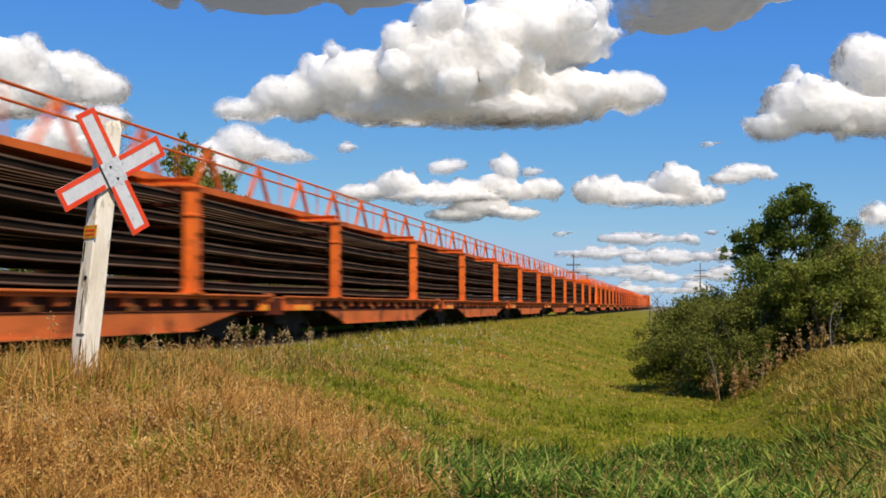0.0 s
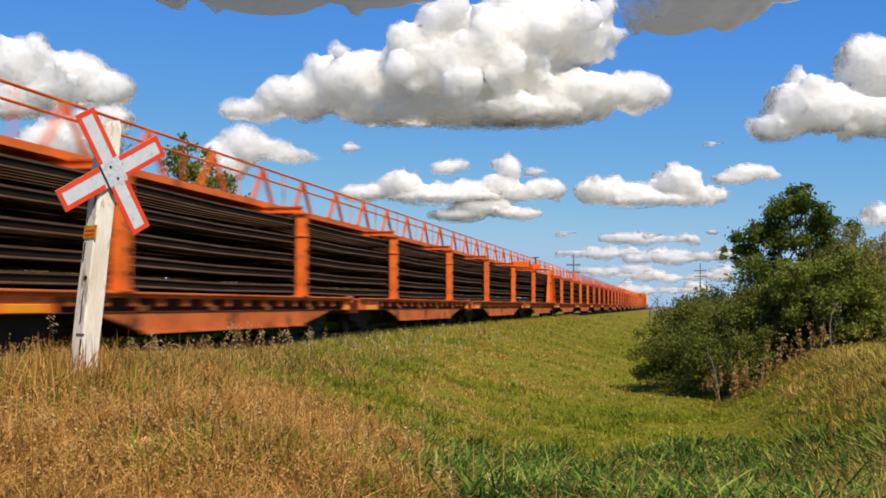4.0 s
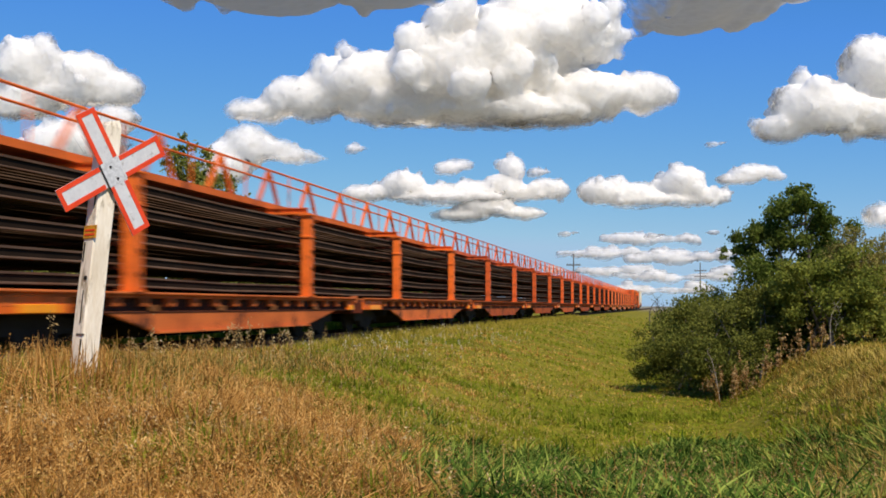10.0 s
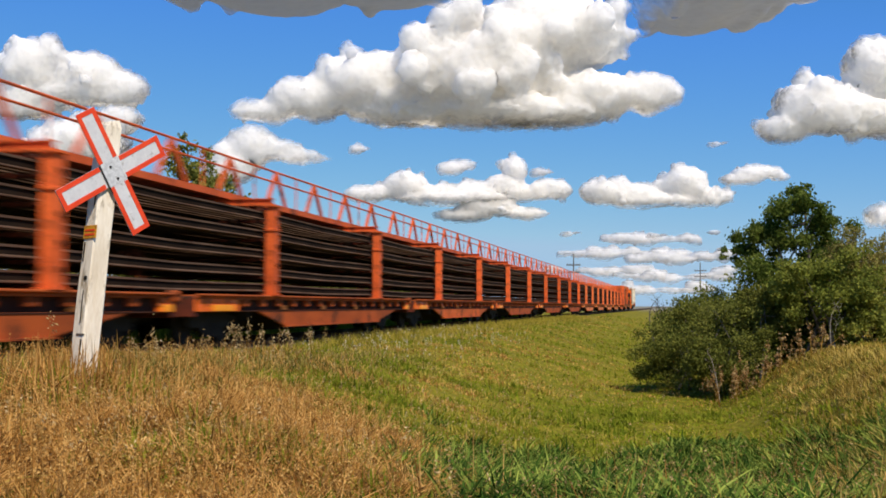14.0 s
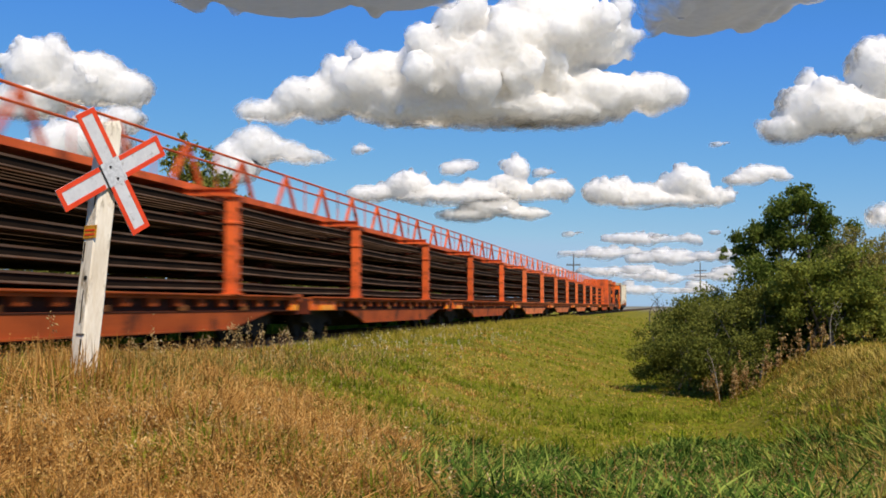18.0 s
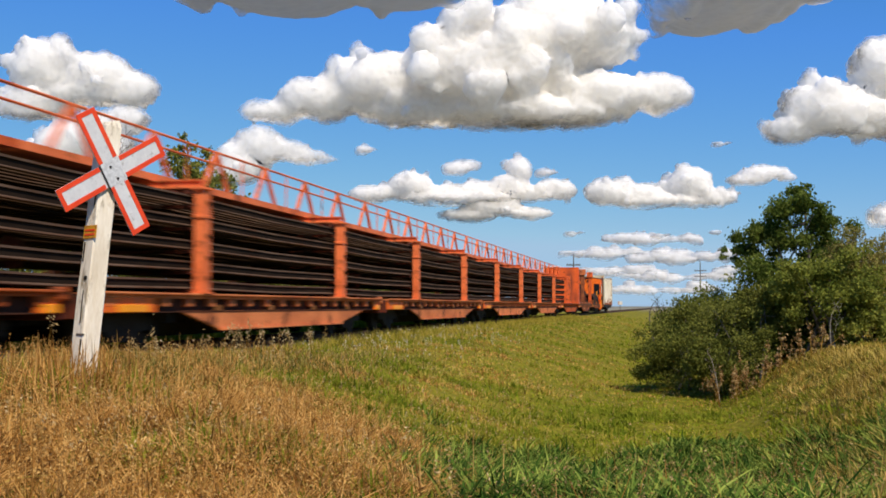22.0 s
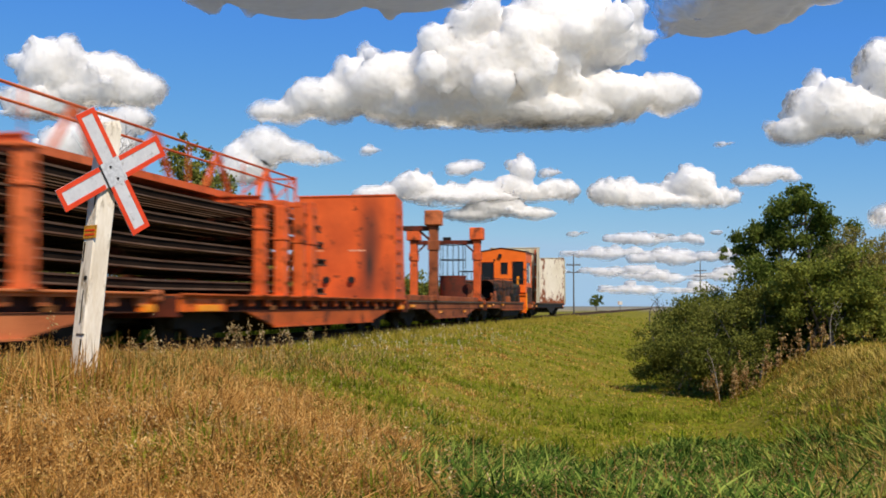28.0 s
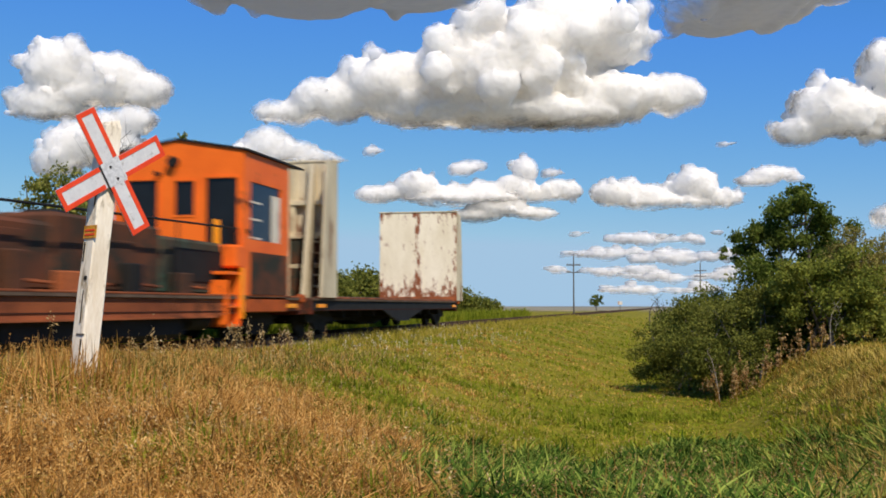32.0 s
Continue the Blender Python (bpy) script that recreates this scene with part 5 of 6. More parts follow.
tree("tree", -20.9, 302.0, [(0, 0, 3.0, 1.9, 1.8, 1.5), (0.6, 0, 3.6, 1.2, 1.2, 0.9), (-0.7, 0, 2.5, 1.3, 1.2, 0.9)], 2600, 0.15, M_LEAF_DARK, "small lone round tree on the horizon", "tree", 41, 0.15, 1)
bare_tree("twiggy_shrub", -1.0, 60.0, 2.5, "thin twiggy shrub above the ditch", "shrub", 42, 0.8, 30)


# ---- poles in the distance ----
def utility_pole(x, y, h, arms, label):
    ob = thing("utility_pole", pose(x, y, float(land(x, y)) - 0.2), label, "utility pole", "line of utility poles")
    part("pole", Shape().tube((0, 0, 0), (0, 0, h), 0.13, 0.09, 10), M_POLE, ob)
    for z in arms:
        part("crossarm", Shape().box(-1.15, 1.15, -0.16, -0.04, z - 0.09, z + 0.09), M_POLE, ob)
        for dx in (-1.0, -0.55, 0.55, 1.0):
            part("insulator", Shape().tube((dx, -0.1, z + 0.09), (dx, -0.1, z + 0.27), 0.06, 0.04, 6), M_POLE, ob)


utility_pole(-16.3, 182.5, 9.9, (8.1, 6.9), "wooden utility pole with two crossarms by the track")
utility_pole(4.8, 220.6, 9.9, (8.3, 7.2), "wooden utility pole with two crossarms beyond the bushes")


# ---- far crossing ----
def build_far_crossing():
    xs, w = np.linspace(-60, 30, 31), 26.0
    V = [(x, 300 + e * w / 2 + 2.0 * math.sin(x * 0.15 + e), float(land(x, 300 + e * w / 2)) + 0.08) for x in xs for e in (-1, 1)]
    F = [(2 * i, 2 * i + 2, 2 * i + 3, 2 * i + 1) for i in range(30)]
    ob = new("dirt_road", Shape().add(V, F).mesh("dirt_road", surface("dry_dirt", (0.52, 0.40, 0.22), (0.36, 0.27, 0.14), 0.95, scale=0.3)))
    tagged(ob, "pale dirt road crossing the track far away", "road", kind="structure")
    s = thing("distant_sign", pose(-14.6, 303, float(land(-14.6, 303))), "small pale sign on a post by the dirt road", "sign")
    part("post", Shape().tube((0, 0, 0), (0, 0, 2.4), 0.08, n=8), M_POLE, s)
    part("sign_plate", Shape().box(-0.6, 0.6, -0.1, -0.06, 1.7, 2.6, 0.02), M_OLDWHITE, s)


build_far_crossing()

# ---- grass ----
VIEW = radians(11.83)             # the valley is looked along a little to the left of the track


def sample_field(n, r0, r1, seed, half=0.46):
    """Points of the field, thinning out with distance from the verge."""
    r = np.random.default_rng(seed)
    d = np.exp(r.uniform(math.log(r0), math.log(r1), n))
    a = VIEW + r.uniform(-half, half, n)
    x, y = -d * np.sin(a), d * np.cos(a)
    ok = (np.abs(x - TRACK_X) > 1.65 + 0.4 * r.random(n)) & (x > -60)
    return x[ok], y[ok], d[ok], r


def zones(x, y):
    """Shares of dry, ripening, fresh and lush grass at a place."""
    reach = 14.2 + 2.6 * smooth01(-1.2, -0.4, x) - 3.2 * smooth01(1.3, 2.3, x) + 0.5 * np.sin(3.1 * x) + 0.3 * np.sin(7.3 * x + 1.0)
    lush = smooth01(-1.75, -1.0, x + 0.2 * (y - 5.5) + 0.35 * np.sin(1.7 * y)) * (1 - smooth01(-0.9, 0.9, y - reach))
    wob = 0.8 * np.sin(0.9 * y + 0.5 * x) + 0.5 * np.sin(2.3 * x - 1.1 * y)
    dry = smooth01(-1.7, 1.7, -1.25 - 0.40 * (y - 5) - x + 1.0 * wob)
    bank = 0.9 * smooth01(1.6, 2.6, x) * smooth01(8, 11, y) * (1 - smooth01(40, 80, y))
    dry = np.maximum(dry * (1 - smooth01(13, 32, y)), bank)
    floor = smooth01(-3.6, -1.2, x) * (1 - smooth01(1.4, 2.4, x)) * smooth01(8, 11, y) * (1 - smooth01(60, 110, y))
    return np.clip(dry * (1 - lush), 0, 1), np.clip(floor * (1 - lush), 0, 1), lush


def blades(name, x, y, d, r, height, width, material, label, lean=0.45, category="grass", droop=1.15, rise=1.5):
    """Arching blades: each rises, bends over and narrows to its tip; the far ones have one joint less."""
    n = len(x)
    z = land(x, y) - 0.01
    h = height * r.uniform(0.45, 1.35, n)
    w = width * (0.7 + d / 14) * r.uniform(0.6, 1.4, n)
    a = r.uniform(0, 2 * math.pi, n)
    la = r.normal(2.4, 1.8, n) if rise > 1.2 else r.uniform(0, 2 * math.pi, n)
    le = np.minimum(np.abs(r.normal(0, lean, n)), 1.7 if lean > 1 else 0.9) * h if rise > 1.2 else r.uniform(0.4, 1.5, n) * h
    k = 0.5 * np.minimum(droop, le / np.maximum(h, 1e-3))
    dx, dy = np.cos(a) * w / 2, np.sin(a) * w / 2
    tip = np.stack([x + np.cos(la) * le, y + np.sin(la) * le, z + h * (1 - k)], 1)
    verts, faces, n0 = [], [], 0
    for where, joints in ((d < 11.5, ((0.0, 0.8), (0.45, 1.0), (0.8, 0.65))), (d >= 11.5, ((0.0, 0.9), (0.6, 0.85)))):
        m, c = int(where.sum()), 2 * len(joints) + 1
        V = np.empty((m, c, 3))
        for i, (t, f) in enumerate(joints):
            cx, cy, cz = x + np.cos(la) * le * t ** rise, y + np.sin(la) * le * t ** rise, z + h * (t - k * t * t)
            V[:, 2 * i] = np.stack([cx - dx * f, cy - dy * f, cz], 1)[where]
            V[:, 2 * i + 1] = np.stack([cx + dx * f, cy + dy * f, cz], 1)[where]
        V[:, -1] = tip[where]
        j = n0 + np.arange(m)[:, None] * c
        tris = [q for i in range(len(joints) - 1) for q in ([2 * i, 2 * i + 1, 2 * i + 3], [2 * i, 2 * i + 3, 2 * i + 2])] + [[c - 3, c - 2, c - 1]]
        faces += [j + q for q in tris]
        verts.append(V.reshape(-1, 3))
        n0 += m * c
    ob = new(name, fast_mesh(name, np.concatenate(verts), np.concatenate(faces), material))
    tagged(ob, label, category, kind="stuff")
    return tip


def seed_heads(name, tips, r, size, material, label, per=5, spread=0.03):
    """Small seed husks round the tips of stems."""
    c = np.repeat(tips, per, 0)
    c = c + r.normal(0, 1, c.shape) * np.array([0.3, 0.3, 1.0]) * spread
    ob = new(name, leaf_mesh(name, c, size, material, r, 0.4))
    tagged(ob, label, "grass", kind="stuff")


def patchy(x, y, scale, seed):
    """Smooth random patches between 0 and 1, scale metres across."""
    g = np.random.default_rng(seed).random((97, 97))
    x, y = x + 0.35 * scale * np.sin(1.9 * y / scale), y + 0.35 * scale * np.sin(1.7 * x / scale)
    u, v = ((0.8 * x + 0.6 * y) / scale) % 96, ((0.8 * y - 0.6 * x) / scale) % 96
    i, j = u.astype(int), v.astype(int)
    fu, fv = smooth01(0, 1, u - i), smooth01(0, 1, v - j)
    return (g[i, j] * (1 - fu) + g[i + 1, j] * fu) * (1 - fv) + (g[i, j + 1] * (1 - fu) + g[i + 1, j + 1] * fu) * fv


def build_grass():
    x, y, d, r = sample_field(640000, 5.0, 130, 101, 0.43)
    dry, floor, lush = zones(x, y)
    clump = 0.5 * patchy(x, y, 0.16, 1) + 0.5 * patchy(x, y, 0.6, 2)
    clump = clump + (0.52 - clump) * 0.3 * smooth01(8, 16, d)
    keep = r.random(len(x)) < 0.05 + 1.35 * clump * smooth01(0.2, 0.6, clump)
    x, y, d, dry, floor, lush, clump = (v[keep] for v in (x, y, d, dry, floor, lush, clump))
    far = 1 - 0.4 * smooth01(9, 30, d)
    tall = (0.2 + 1.6 * clump) * far
    dry = np.clip(dry + 0.75 * (patchy(x, y, 1.1, 3) - 0.45) + 0.7 * (patchy(x, y, 0.4, 13) - 0.45), 0, 1) * (dry > 0.01)
    lush = np.clip(lush * 1.9 + 1.2 * (patchy(x, y, 0.5, 4) - 0.55), 0, 1) * (lush > 0.02)
    u, u2, u3, u4, stem = r.random((5, len(x)))
    is_lush = u < lush
    is_dry = ~is_lush & (u2 < dry)
    slope = ~is_lush & ~is_dry
    # tufts over the slope: rank dark green ones, straw-coloured ones, the rest short turf
    tuft = 0.45 * patchy(x, y, 0.45, 6) + 0.55 * patchy(x, y, 1.8, 7) + r.normal(0, 0.07, len(x))
    is_rank = slope & (tuft > 0.57)
    is_straw = slope & (tuft < 0.40 - 0.22 * floor) & (u4 < 0.7)
    green = np.clip(1.5 * patchy(x, y, 1.4, 5) - 0.45 + 0.4 * smooth01(-6, -2, x), 0, 1) * 0.8
    is_turf = slope & ~is_rank & ~is_straw & (u3 < np.maximum(0.85 * floor, green))
    is_mixed = slope & ~is_rank & ~is_straw & ~is_turf

    def sow(name, where, h, w, mat, label, lean, droop=1.15, rise=1.5):
        return blades(name, x[where], y[where], d[where], r, h * tall[where], w, mat, label, lean, droop=droop, rise=rise)

    on_bank = x > 1.0
    sow("bank_grass", is_dry & on_bank, 0.19, 0.0075, M_FADED, "pale faded grass on the ditch's bank", 1.5)
    is_dry = is_dry & ~on_bank
    # a weedy olive strip between the dry grass and the ballast
    strip = smooth01(4.2, 6.0, -x) * (1 - smooth01(20, 28, y)) * smooth01(0.15, 0.6, patchy(x, y, 0.8, 14) + 0.15)
    is_weedy = (is_dry | is_mixed | is_straw) & (stem > 0.25) & (u4 < 0.95 * strip)
    is_dry, is_mixed, is_straw = is_dry & ~is_weedy, is_mixed & ~is_weedy, is_straw & ~is_weedy
    sow("weedy_grass", is_weedy, 0.19, 0.0085, M_OLIVE, "dull olive weedy grass beside the track", 1.1)
    sow("dry_grass", is_dry & (stem > 0.13), 0.22, 0.0074, M_DRY, "tangled golden dry grass on the verge", 2.4, 1.4, 1.15)
    tips = sow("dry_grass_stems", is_dry & (stem <= 0.13), 0.30, 0.0042, M_DRY, "tall thin dry stems above the grass", 0.7)
    seed_heads("grass_seed_heads", tips, r, 0.0095, M_SEED, "golden seed heads of the dry grass", 6, 0.026)
    sow("ripening_grass", is_mixed & (stem > 0.12), 0.15, 0.0105, M_MIXED, "yellow-green ripening grass on the slope", 2.2, 1.5)
    tips = sow("ripening_grass_stems", is_mixed & (stem <= 0.12), 0.25, 0.004, M_FADED, "scattered dry stems over the green slope", 0.9)
    seed_heads("slope_seed_heads", tips, r, 0.013, M_PALE, "pale seed heads on the slope", 5)
    sow("fresh_grass", is_turf, 0.07, 0.011, M_GREEN, "short bright green grass in the ditch", 2.2, 1.5)
    sow("rank_grass", is_rank, 0.17, 0.0115, M_RANK, "dark green tufts of rank grass on the slope", 2.0, 1.5)
    sow("straw_grass", is_straw, 0.13, 0.0085, M_DRY, "straw-coloured tufts among the green grass", 2.2, 1.5)
    tall = tall * (0.3 + 1.5 * patchy(x, y, 0.4, 8))
    brown = smooth01(0.3, 1.2, x - 0.06 * (y - 8)) * 0.4
    is_brown = is_lush & (u4 < brown)
    sow("lush_grass", is_lush & ~is_brown & (stem > 0.6), 0.13, 0.0095, M_LUSH, "lush long-bladed green grass in the foreground", 1.8, 1.7, 1.05)
    sow("faded_grass", is_brown & (stem > 0.4), 0.17, 0.008, M_FADED, "faded brown grass among the lush blades", 1.2)
    tips = sow("lush_grass_stems", is_lush & (stem <= 0.012), 0.24, 0.0035, M_DRY, "thin stems among the lush grass", 1.0)
    seed_heads("lush_seed_heads", tips, r, 0.010, M_TUFT, "brown seed heads among the lush grass", 6)


build_grass()


def build_tufts():
    """Dense tufts of long arching leaves that spread from their middles."""
    r = np.random.default_rng(77)
    n = 11500
    cx, cy = r.uniform(-3.4, 3.0, n), r.uniform(5.8, 18.2, n)
    ok = r.random(n) < zones(cx, cy)[2] * (0.45 + 1.5 * patchy(cx, cy, 0.7, 9)) * (cx < 0.18 * cy + 0.3)
    cx, cy = cx[ok], cy[ok]
    big = (0.4 + 1.0 * patchy(cx, cy, 0.5, 10)) * r.uniform(0.7, 1.2, len(cx))
    for name, share, mat, label, w in (("lush_tufts", None, M_LUSH, "dense arching tufts of lush green grass", 0.0135), ("faded_tufts", True, M_FADED, "brown faded tufts between the green ones", 0.007)):
        brown = r.random(len(cx)) < 0.03 + 0.28 * smooth01(0.4, 1.4, cx - 0.06 * (cy - 8))
        pick = brown if share else ~brown
        x, y, b = (np.repeat(v[pick], 18) for v in (cx, cy, big))
        x, y = x + r.normal(0, 0.05, len(x)), y + r.normal(0, 0.05, len(x))
        blades(name, x, y, np.hypot(x, y), r, 0.22 * b * r.uniform(0.5, 1.25, len(b)), w, mat, label, 2.2, droop=1.8, rise=1.05)


build_tufts()


# ---- weeds by the track ----
def patch_of(r, n, cx, cy, s):
    return r.normal(cx, s, n), r.normal(cy, s * 1.5, n)


def build_weeds():
    r = np.random.default_rng(55)
    x, y = (np.concatenate(v) for v in zip(*(patch_of(r, 9, TRACK_X + 2.5 + r.random() * 1.2, cy, 0.28) for cy in (11.6, 13.4, 14.9, 15.6, 16.2, 16.9, 17.8, 18.9, 20.4))))
    tips = blades("tall_weeds", x, y, np.full(len(x), 6.0), r, 0.48, 0.009, M_WEED, "brownish tall weeds beside the rails", 0.35, "weeds")
    seed_heads("weed_heads", tips[::2], r, 0.021, M_PALE, "pale faded tufts of the tall weeds", 26, 0.075)
    spots = ((0.85, 24.6), (1.15, 24.2), (1.45, 24.8), (2.55, 24.5), (2.9, 24.2), (2.1, 24.9), (1.75, 24.4), (2.35, 24.1), (1.3, 24.6))
    x, y = (np.concatenate(v) for v in zip(*(patch_of(r, 7, cx, cy, 0.13) for cx, cy in spots)))
    tips = blades("ditch_weeds", x, y, np.full(len(x), 8.0), r, 0.66, 0.012, M_WEED, "rusty brown weeds at the thicket's foot", 0.5, "weeds")
    seed_heads("ditch_weed_heads", tips, r, 0.034, M_TUFT, "reddish brown tufts of the ditch weeds", 20, 0.085)
    n = 260
    x, y = r.uniform(0.2, 3.4, n), r.uniform(7.6, 17, n)
    ok = x > 0.12 * (y - 8) - 0.1 + 0.5 * r.random(n)
    tips = blades("bank_weeds", x[ok], y[ok], np.full(int(ok.sum()), 6.0), r, 0.34, 0.005, M_WEED, "thin brown weeds on the ditch's near bank", 0.8, "weeds")
    seed_heads("bank_weed_heads", tips, r, 0.010, M_TUFT, "small tan seed heads of the bank weeds", 9, 0.035)
    n = 150
    y = r.uniform(20, 36, n)
    x = r.uniform(-7.2, -4.6, n)
    tips = blades("flower_stems", x, y, np.full(n, 6.0), r, 0.40, 0.010, M_MIXED, "stems of small white wildflowers", 0.2, "wildflowers")
    seed_heads("white_wildflowers", tips, r, 0.017, M_FLOWER, "tiny white wildflowers on the slope", 6)
    x, y = patch_of(r, 1500, -5.1, 8.75, 0.26)
    blades("post_foot_grass", x, y, np.full(len(x), 9.0), r, 0.50, 0.007, M_DRY, "long dry grass round the foot of the sign post", 0.8)
    x, y = patch_of(r, 700, -5.0, 8.7, 0.3)
    blades("post_foot_greenery", x, y, np.full(len(x), 9.0), r, 0.38, 0.009, M_RANK, "green grass round the foot of the sign post", 0.9)


def build_edge_grass():
    r = np.random.default_rng(66)
    n = 14000
    y = 10 + 80 * r.random(n) ** 1.5
    x = TRACK_X + 1.75 + np.abs(r.normal(0, 0.55, n))
    blades("track_edge_grass", x, y, 5 + 0.35 * y, r, 0.12 + 0.17 * smooth01(18, 30, y), 0.008, M_MIXED, "rank grass along the edge of the ballast", 0.8)
    n = 16000
    y = 12 + 80 * r.random(n) ** 1.5
    x = TRACK_X - 1.9 - np.abs(r.normal(0, 0.6, n))
    blades("far_edge_grass", x, y, 5 + 0.35 * y, r, 0.72, 0.012, M_RANK, "tall rank grass along the far side of the track", 0.5)


def build_verge_grass():
    """The same grass all round the place, away from the crossing's near verge."""
    r = np.random.default_rng(88)
    n = 60000
    d, a = 0.5 + 23 * r.random(n) ** 0.7, r.uniform(0, 2 * math.pi, n)
    x, y = -d * np.sin(a), d * np.cos(a)
    off = np.abs((a - VIEW + math.pi) % (2 * math.pi) - math.pi)
    ok = ((off > 0.41) | (d < 5.0)) & (d > 1.1) & (np.abs(x - TRACK_X) > 1.8) & ((off > 0.6) | (d > 3.0))
    x, y, d = x[ok], y[ok], d[ok]
    tall = 0.3 + 1.2 * patchy(x, y, 0.5, 21)
    green = r.random(len(x)) < smooth01(0.3, 0.7, patchy(x, y, 1.6, 22))
    for name, pick, mat, label in (("verge_grass", green, M_MIXED, "ripening green grass round the crossing"), ("dry_verge_grass", ~green, M_DRY, "dry golden grass round the crossing")):
        blades(name, x[pick], y[pick], np.full(int(pick.sum()), 20.0), r, 0.20 * tall[pick], 0.008, mat, label, 1.4)


build_verge_grass()
build_edge_grass()
M_FLOWER = leafy("white_petals", (0.56, 0.50, 0.38), (0.70, 0.64, 0.50), (0.8, 0.75, 0.62), 2.0, 0.2)
build_weeds()


# ---- clouds ----
def puff_shape():
    bm = bmesh.new()
    bmesh.ops.create_icosphere(bm, subdivisions=3, radius=1.0)
    base = np.array([v.co[:] for v in bm.verts])
    faces = np.array([[v.index for v in f.verts] for f in bm.faces])
    bm.free()
    return base, faces


PUFF, PUFF_FACES = puff_shape()
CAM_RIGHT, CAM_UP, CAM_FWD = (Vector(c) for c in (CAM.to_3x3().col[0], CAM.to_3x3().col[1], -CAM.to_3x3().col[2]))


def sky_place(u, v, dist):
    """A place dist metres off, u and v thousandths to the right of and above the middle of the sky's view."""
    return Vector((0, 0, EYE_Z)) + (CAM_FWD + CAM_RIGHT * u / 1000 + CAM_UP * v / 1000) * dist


def ripple(name, size, depth):
    t = bpy.data.textures.new(name, "CLOUDS")
    t.noise_scale, t.noise_depth = size, depth
    return t


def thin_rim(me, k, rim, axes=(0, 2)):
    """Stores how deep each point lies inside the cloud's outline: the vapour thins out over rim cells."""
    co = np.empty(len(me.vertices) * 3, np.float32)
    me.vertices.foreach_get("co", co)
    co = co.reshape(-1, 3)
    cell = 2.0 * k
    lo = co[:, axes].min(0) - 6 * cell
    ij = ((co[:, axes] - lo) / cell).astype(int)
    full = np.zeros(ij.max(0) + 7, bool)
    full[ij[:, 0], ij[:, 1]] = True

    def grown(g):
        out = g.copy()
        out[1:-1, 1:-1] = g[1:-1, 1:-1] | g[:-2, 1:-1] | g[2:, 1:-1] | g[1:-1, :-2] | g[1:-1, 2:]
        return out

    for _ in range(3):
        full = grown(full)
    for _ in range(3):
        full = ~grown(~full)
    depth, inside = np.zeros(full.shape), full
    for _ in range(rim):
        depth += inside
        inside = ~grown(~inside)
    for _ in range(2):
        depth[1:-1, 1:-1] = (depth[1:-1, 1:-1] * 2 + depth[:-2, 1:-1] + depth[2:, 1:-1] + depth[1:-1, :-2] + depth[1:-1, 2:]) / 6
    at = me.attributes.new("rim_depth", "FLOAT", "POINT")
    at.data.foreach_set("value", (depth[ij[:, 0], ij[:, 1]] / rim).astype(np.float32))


def cloud(dist, lobes, drift, label, seed, base=None, puffs=90, small=0.5, voxel=1.5, rough=1.0, material=None, rim=6, deep=1.0):
    """A cumulus of billows: lobes are (u, v, ru, rv) in thousandths of dist; it drifts by drift over the clip.
    Its billows are fused into one skin, roughened at three sizes."""
    r = np.random.default_rng(seed)
    k = dist / 1000
    L = np.array(lobes, float)
    cu, cv = L[:, 0].mean(), L[:, 1].mean()
    area = L[:, 2] * L[:, 3]
    V, F, n0 = [], [], 0
    for (u, v, ru, rv), m in zip(lobes, np.maximum(5, puffs * area / area.sum()).astype(int)):
        core = [(0, 0, 0, 0.86)]
        for j in range(m):
            a, b = r.uniform(0, 6.283), r.uniform(-1, 1)
            s = math.sqrt(1 - b * b)
            p = np.array([math.cos(a) * s, math.sin(a) * s, b])
            core.append((*(p * r.uniform(0.7, 1.0)), r.uniform(0.12, 0.40) * small * 2))
        for px, py, pz, pr in core:
            size = np.array([ru, (ru + rv) / 2, rv]) if pr == 0.86 else np.full(3, rv)
            V.append((PUFF * pr * size + np.array([u - cu + px * ru, py * (ru + rv) / 2, v - cv + pz * rv])) * np.array([1, deep, 1]))
            F.append(PUFF_FACES + n0)
            n0 += len(PUFF)
    V = np.concatenate(V)
    low = (base if base is not None else -999) - cv
    d = low - V[:, 2]
    V[:, 2] = np.where(d > 0, low - np.sqrt(np.maximum(d, 0) + 0.25) * 0.8 + 0.4, V[:, 2])
    ob = new("cloud", fast_mesh("cloud", V * k, np.concatenate(F), M_CLOUD, True))
    rm = ob.modifiers.new("fuse", "REMESH")
    rm.mode, rm.voxel_size, rm.use_smooth_shade = "VOXEL", voxel * 1.15 * k, True
    sm = ob.modifiers.new("soften", "SMOOTH")
    sm.factor, sm.iterations = 0.5, 6
    for size, depth, amount in ((24, 2, 13), (9, 3, 7.0), (3.6, 2, 2.2)):
        dm = ob.modifiers.new("billow", "DISPLACE")
        dm.texture, dm.strength, dm.mid_level = ripple("billow", size * k, depth), amount * k * rough, 0.55
    dg = bpy.context.evaluated_depsgraph_get()
    me = bpy.data.meshes.new_from_object(ob.evaluated_get(dg))
    ob.modifiers.clear()
    ob.data = me
    me.materials.clear()
    me.materials.append(material or M_CLOUD)
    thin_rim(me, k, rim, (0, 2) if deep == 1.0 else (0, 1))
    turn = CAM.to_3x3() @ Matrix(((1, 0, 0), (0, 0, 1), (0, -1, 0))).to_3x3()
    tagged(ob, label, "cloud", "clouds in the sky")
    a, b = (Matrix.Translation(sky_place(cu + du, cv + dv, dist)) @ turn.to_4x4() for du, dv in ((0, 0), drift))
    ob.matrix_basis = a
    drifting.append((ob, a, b))


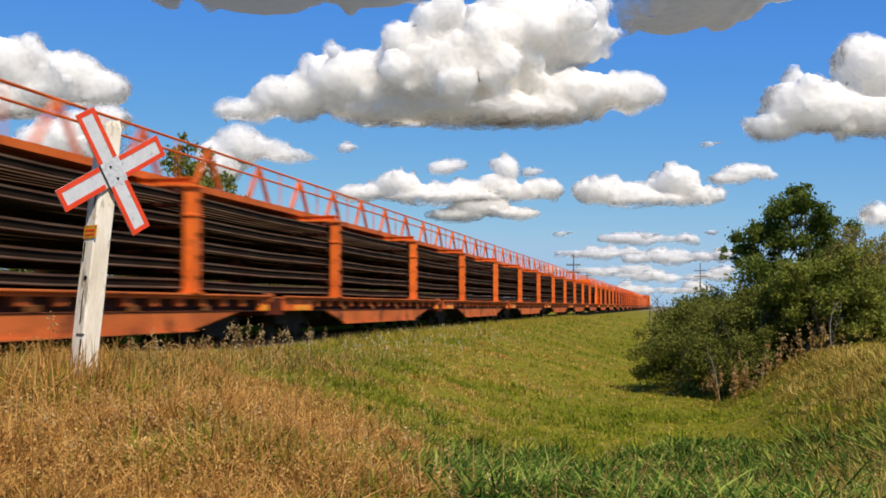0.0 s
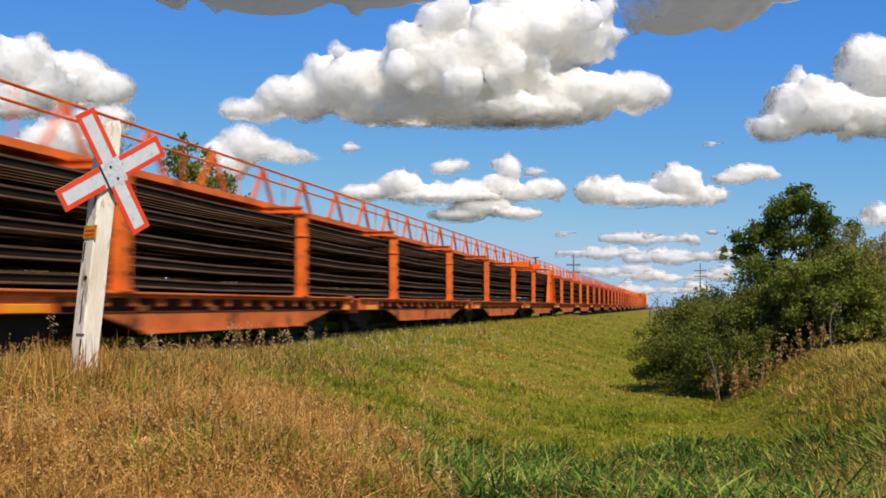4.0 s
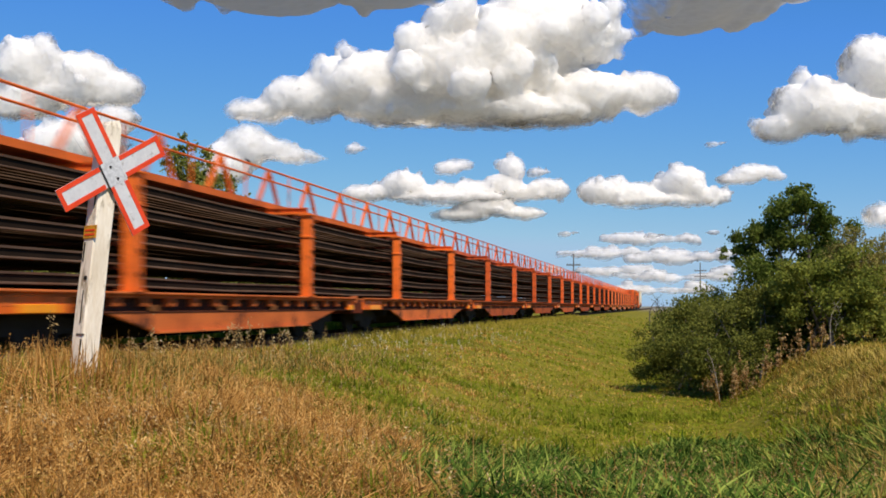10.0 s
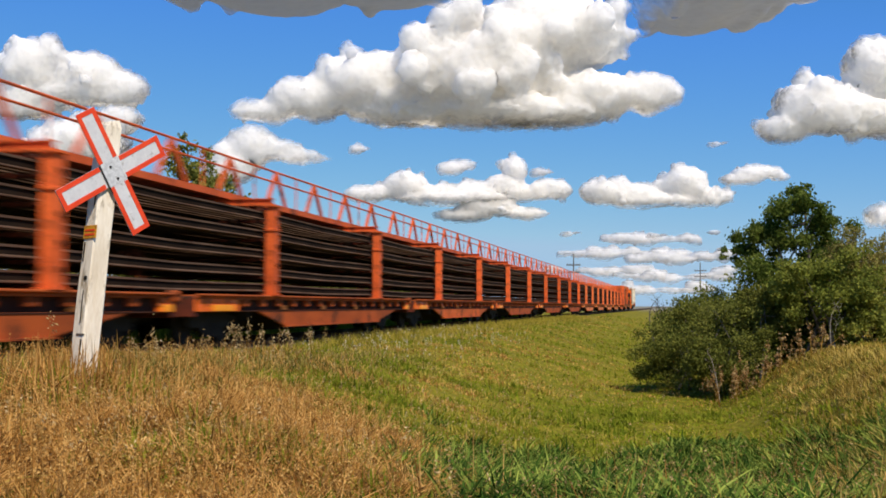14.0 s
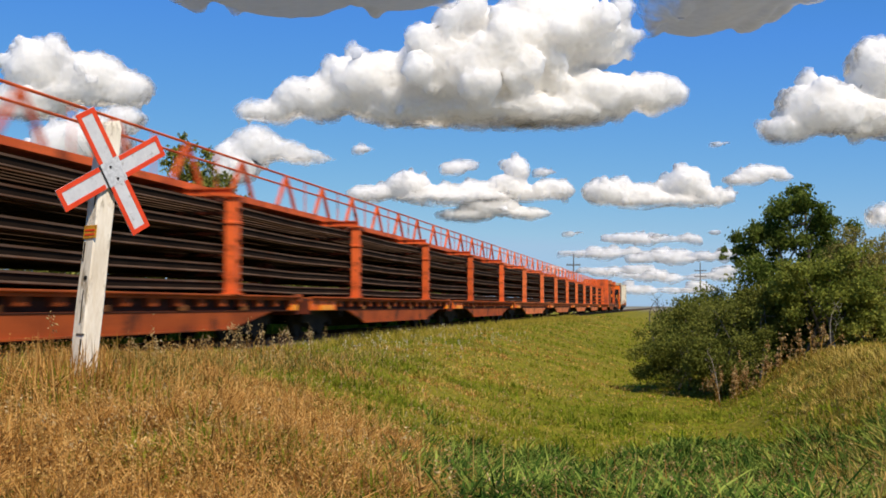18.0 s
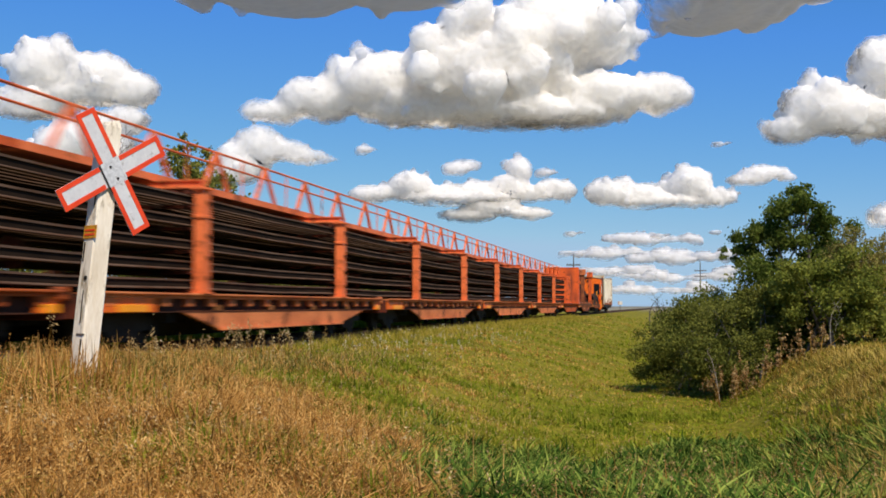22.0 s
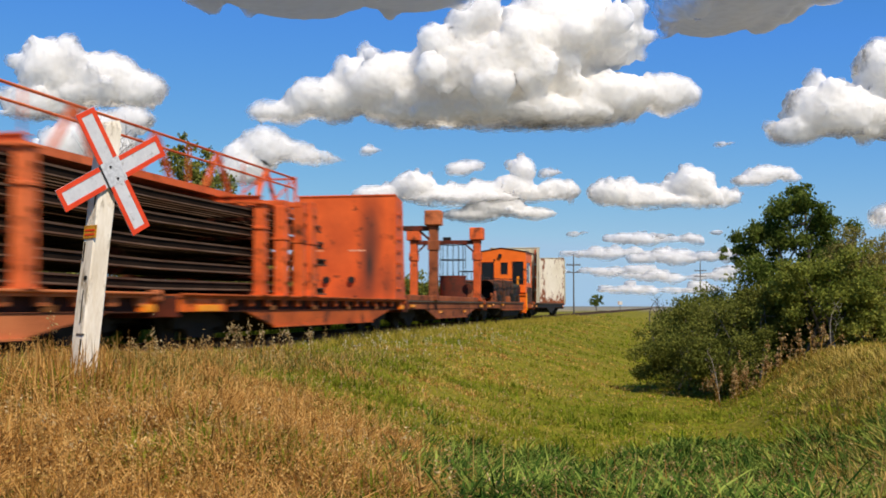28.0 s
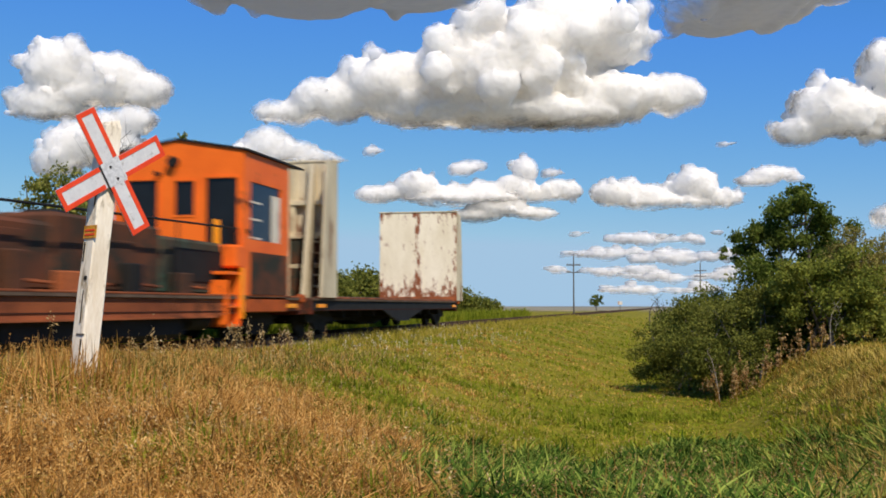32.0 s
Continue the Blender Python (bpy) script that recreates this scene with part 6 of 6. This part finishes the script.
drifting = []
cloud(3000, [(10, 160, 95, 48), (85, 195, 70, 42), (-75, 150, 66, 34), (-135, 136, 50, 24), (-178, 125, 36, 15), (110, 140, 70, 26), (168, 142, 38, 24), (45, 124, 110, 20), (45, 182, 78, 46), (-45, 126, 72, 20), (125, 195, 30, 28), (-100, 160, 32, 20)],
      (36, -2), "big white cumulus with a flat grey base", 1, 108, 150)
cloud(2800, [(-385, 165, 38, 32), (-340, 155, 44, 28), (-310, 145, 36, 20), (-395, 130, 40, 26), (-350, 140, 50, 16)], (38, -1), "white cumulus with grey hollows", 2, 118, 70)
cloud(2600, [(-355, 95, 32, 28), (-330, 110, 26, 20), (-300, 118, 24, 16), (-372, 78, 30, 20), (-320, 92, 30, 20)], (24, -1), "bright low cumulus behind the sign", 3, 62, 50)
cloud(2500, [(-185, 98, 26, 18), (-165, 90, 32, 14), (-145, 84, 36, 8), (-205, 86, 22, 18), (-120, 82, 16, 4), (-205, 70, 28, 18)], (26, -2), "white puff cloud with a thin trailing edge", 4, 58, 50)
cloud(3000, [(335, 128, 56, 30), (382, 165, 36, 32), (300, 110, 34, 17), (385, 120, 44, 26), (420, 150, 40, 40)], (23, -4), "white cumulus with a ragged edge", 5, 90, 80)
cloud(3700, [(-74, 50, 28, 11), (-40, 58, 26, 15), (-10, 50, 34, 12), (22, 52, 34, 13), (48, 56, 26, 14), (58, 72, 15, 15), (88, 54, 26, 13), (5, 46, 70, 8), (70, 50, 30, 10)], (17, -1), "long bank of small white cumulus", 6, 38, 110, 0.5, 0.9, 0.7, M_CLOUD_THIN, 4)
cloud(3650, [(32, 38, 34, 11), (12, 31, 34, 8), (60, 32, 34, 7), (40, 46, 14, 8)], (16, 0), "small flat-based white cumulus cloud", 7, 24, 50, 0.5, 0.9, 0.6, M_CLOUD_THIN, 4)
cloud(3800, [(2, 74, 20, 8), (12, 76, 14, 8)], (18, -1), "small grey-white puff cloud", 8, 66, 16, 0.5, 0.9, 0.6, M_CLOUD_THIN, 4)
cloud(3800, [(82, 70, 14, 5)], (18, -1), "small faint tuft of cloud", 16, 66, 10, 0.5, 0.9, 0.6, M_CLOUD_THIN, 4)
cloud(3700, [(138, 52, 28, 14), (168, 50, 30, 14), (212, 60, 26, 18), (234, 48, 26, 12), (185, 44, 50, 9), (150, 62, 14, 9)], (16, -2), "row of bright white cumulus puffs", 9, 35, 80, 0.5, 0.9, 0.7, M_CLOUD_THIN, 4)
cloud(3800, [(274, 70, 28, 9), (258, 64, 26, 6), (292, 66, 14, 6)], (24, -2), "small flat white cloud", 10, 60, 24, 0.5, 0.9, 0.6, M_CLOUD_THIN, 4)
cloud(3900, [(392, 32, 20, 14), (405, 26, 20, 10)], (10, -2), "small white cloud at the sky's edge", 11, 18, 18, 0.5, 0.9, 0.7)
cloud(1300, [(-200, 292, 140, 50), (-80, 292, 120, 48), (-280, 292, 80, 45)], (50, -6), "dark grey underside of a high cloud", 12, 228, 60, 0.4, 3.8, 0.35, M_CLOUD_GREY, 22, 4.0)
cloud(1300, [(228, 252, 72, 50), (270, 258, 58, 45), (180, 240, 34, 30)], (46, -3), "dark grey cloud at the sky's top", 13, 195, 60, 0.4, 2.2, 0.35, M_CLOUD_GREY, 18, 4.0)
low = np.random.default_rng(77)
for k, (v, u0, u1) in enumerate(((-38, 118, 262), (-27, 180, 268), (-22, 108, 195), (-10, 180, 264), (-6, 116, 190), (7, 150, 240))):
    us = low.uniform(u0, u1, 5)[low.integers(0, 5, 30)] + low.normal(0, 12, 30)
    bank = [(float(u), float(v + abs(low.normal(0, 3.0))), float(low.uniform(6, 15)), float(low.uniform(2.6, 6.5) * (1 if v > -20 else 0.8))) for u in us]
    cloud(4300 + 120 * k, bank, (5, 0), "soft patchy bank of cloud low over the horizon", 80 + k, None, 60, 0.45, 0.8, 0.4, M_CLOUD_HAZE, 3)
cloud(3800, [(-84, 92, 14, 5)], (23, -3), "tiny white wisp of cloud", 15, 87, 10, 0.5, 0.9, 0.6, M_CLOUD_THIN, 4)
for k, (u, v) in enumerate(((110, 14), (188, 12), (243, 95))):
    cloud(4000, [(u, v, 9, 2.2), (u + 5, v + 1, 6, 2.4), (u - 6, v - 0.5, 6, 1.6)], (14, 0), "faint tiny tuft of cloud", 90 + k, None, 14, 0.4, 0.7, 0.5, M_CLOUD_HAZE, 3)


# ---- what moves ----
def motions():
    for ob, q in moving:
        walk(ob, [(t, pose(TRACK_X, TAIL_START - s + q, 0)) for t, s in TRAVEL])
    for ob, a, b in drifting:
        walk(ob, [(0.0, a), (32.0, b)])


motions()
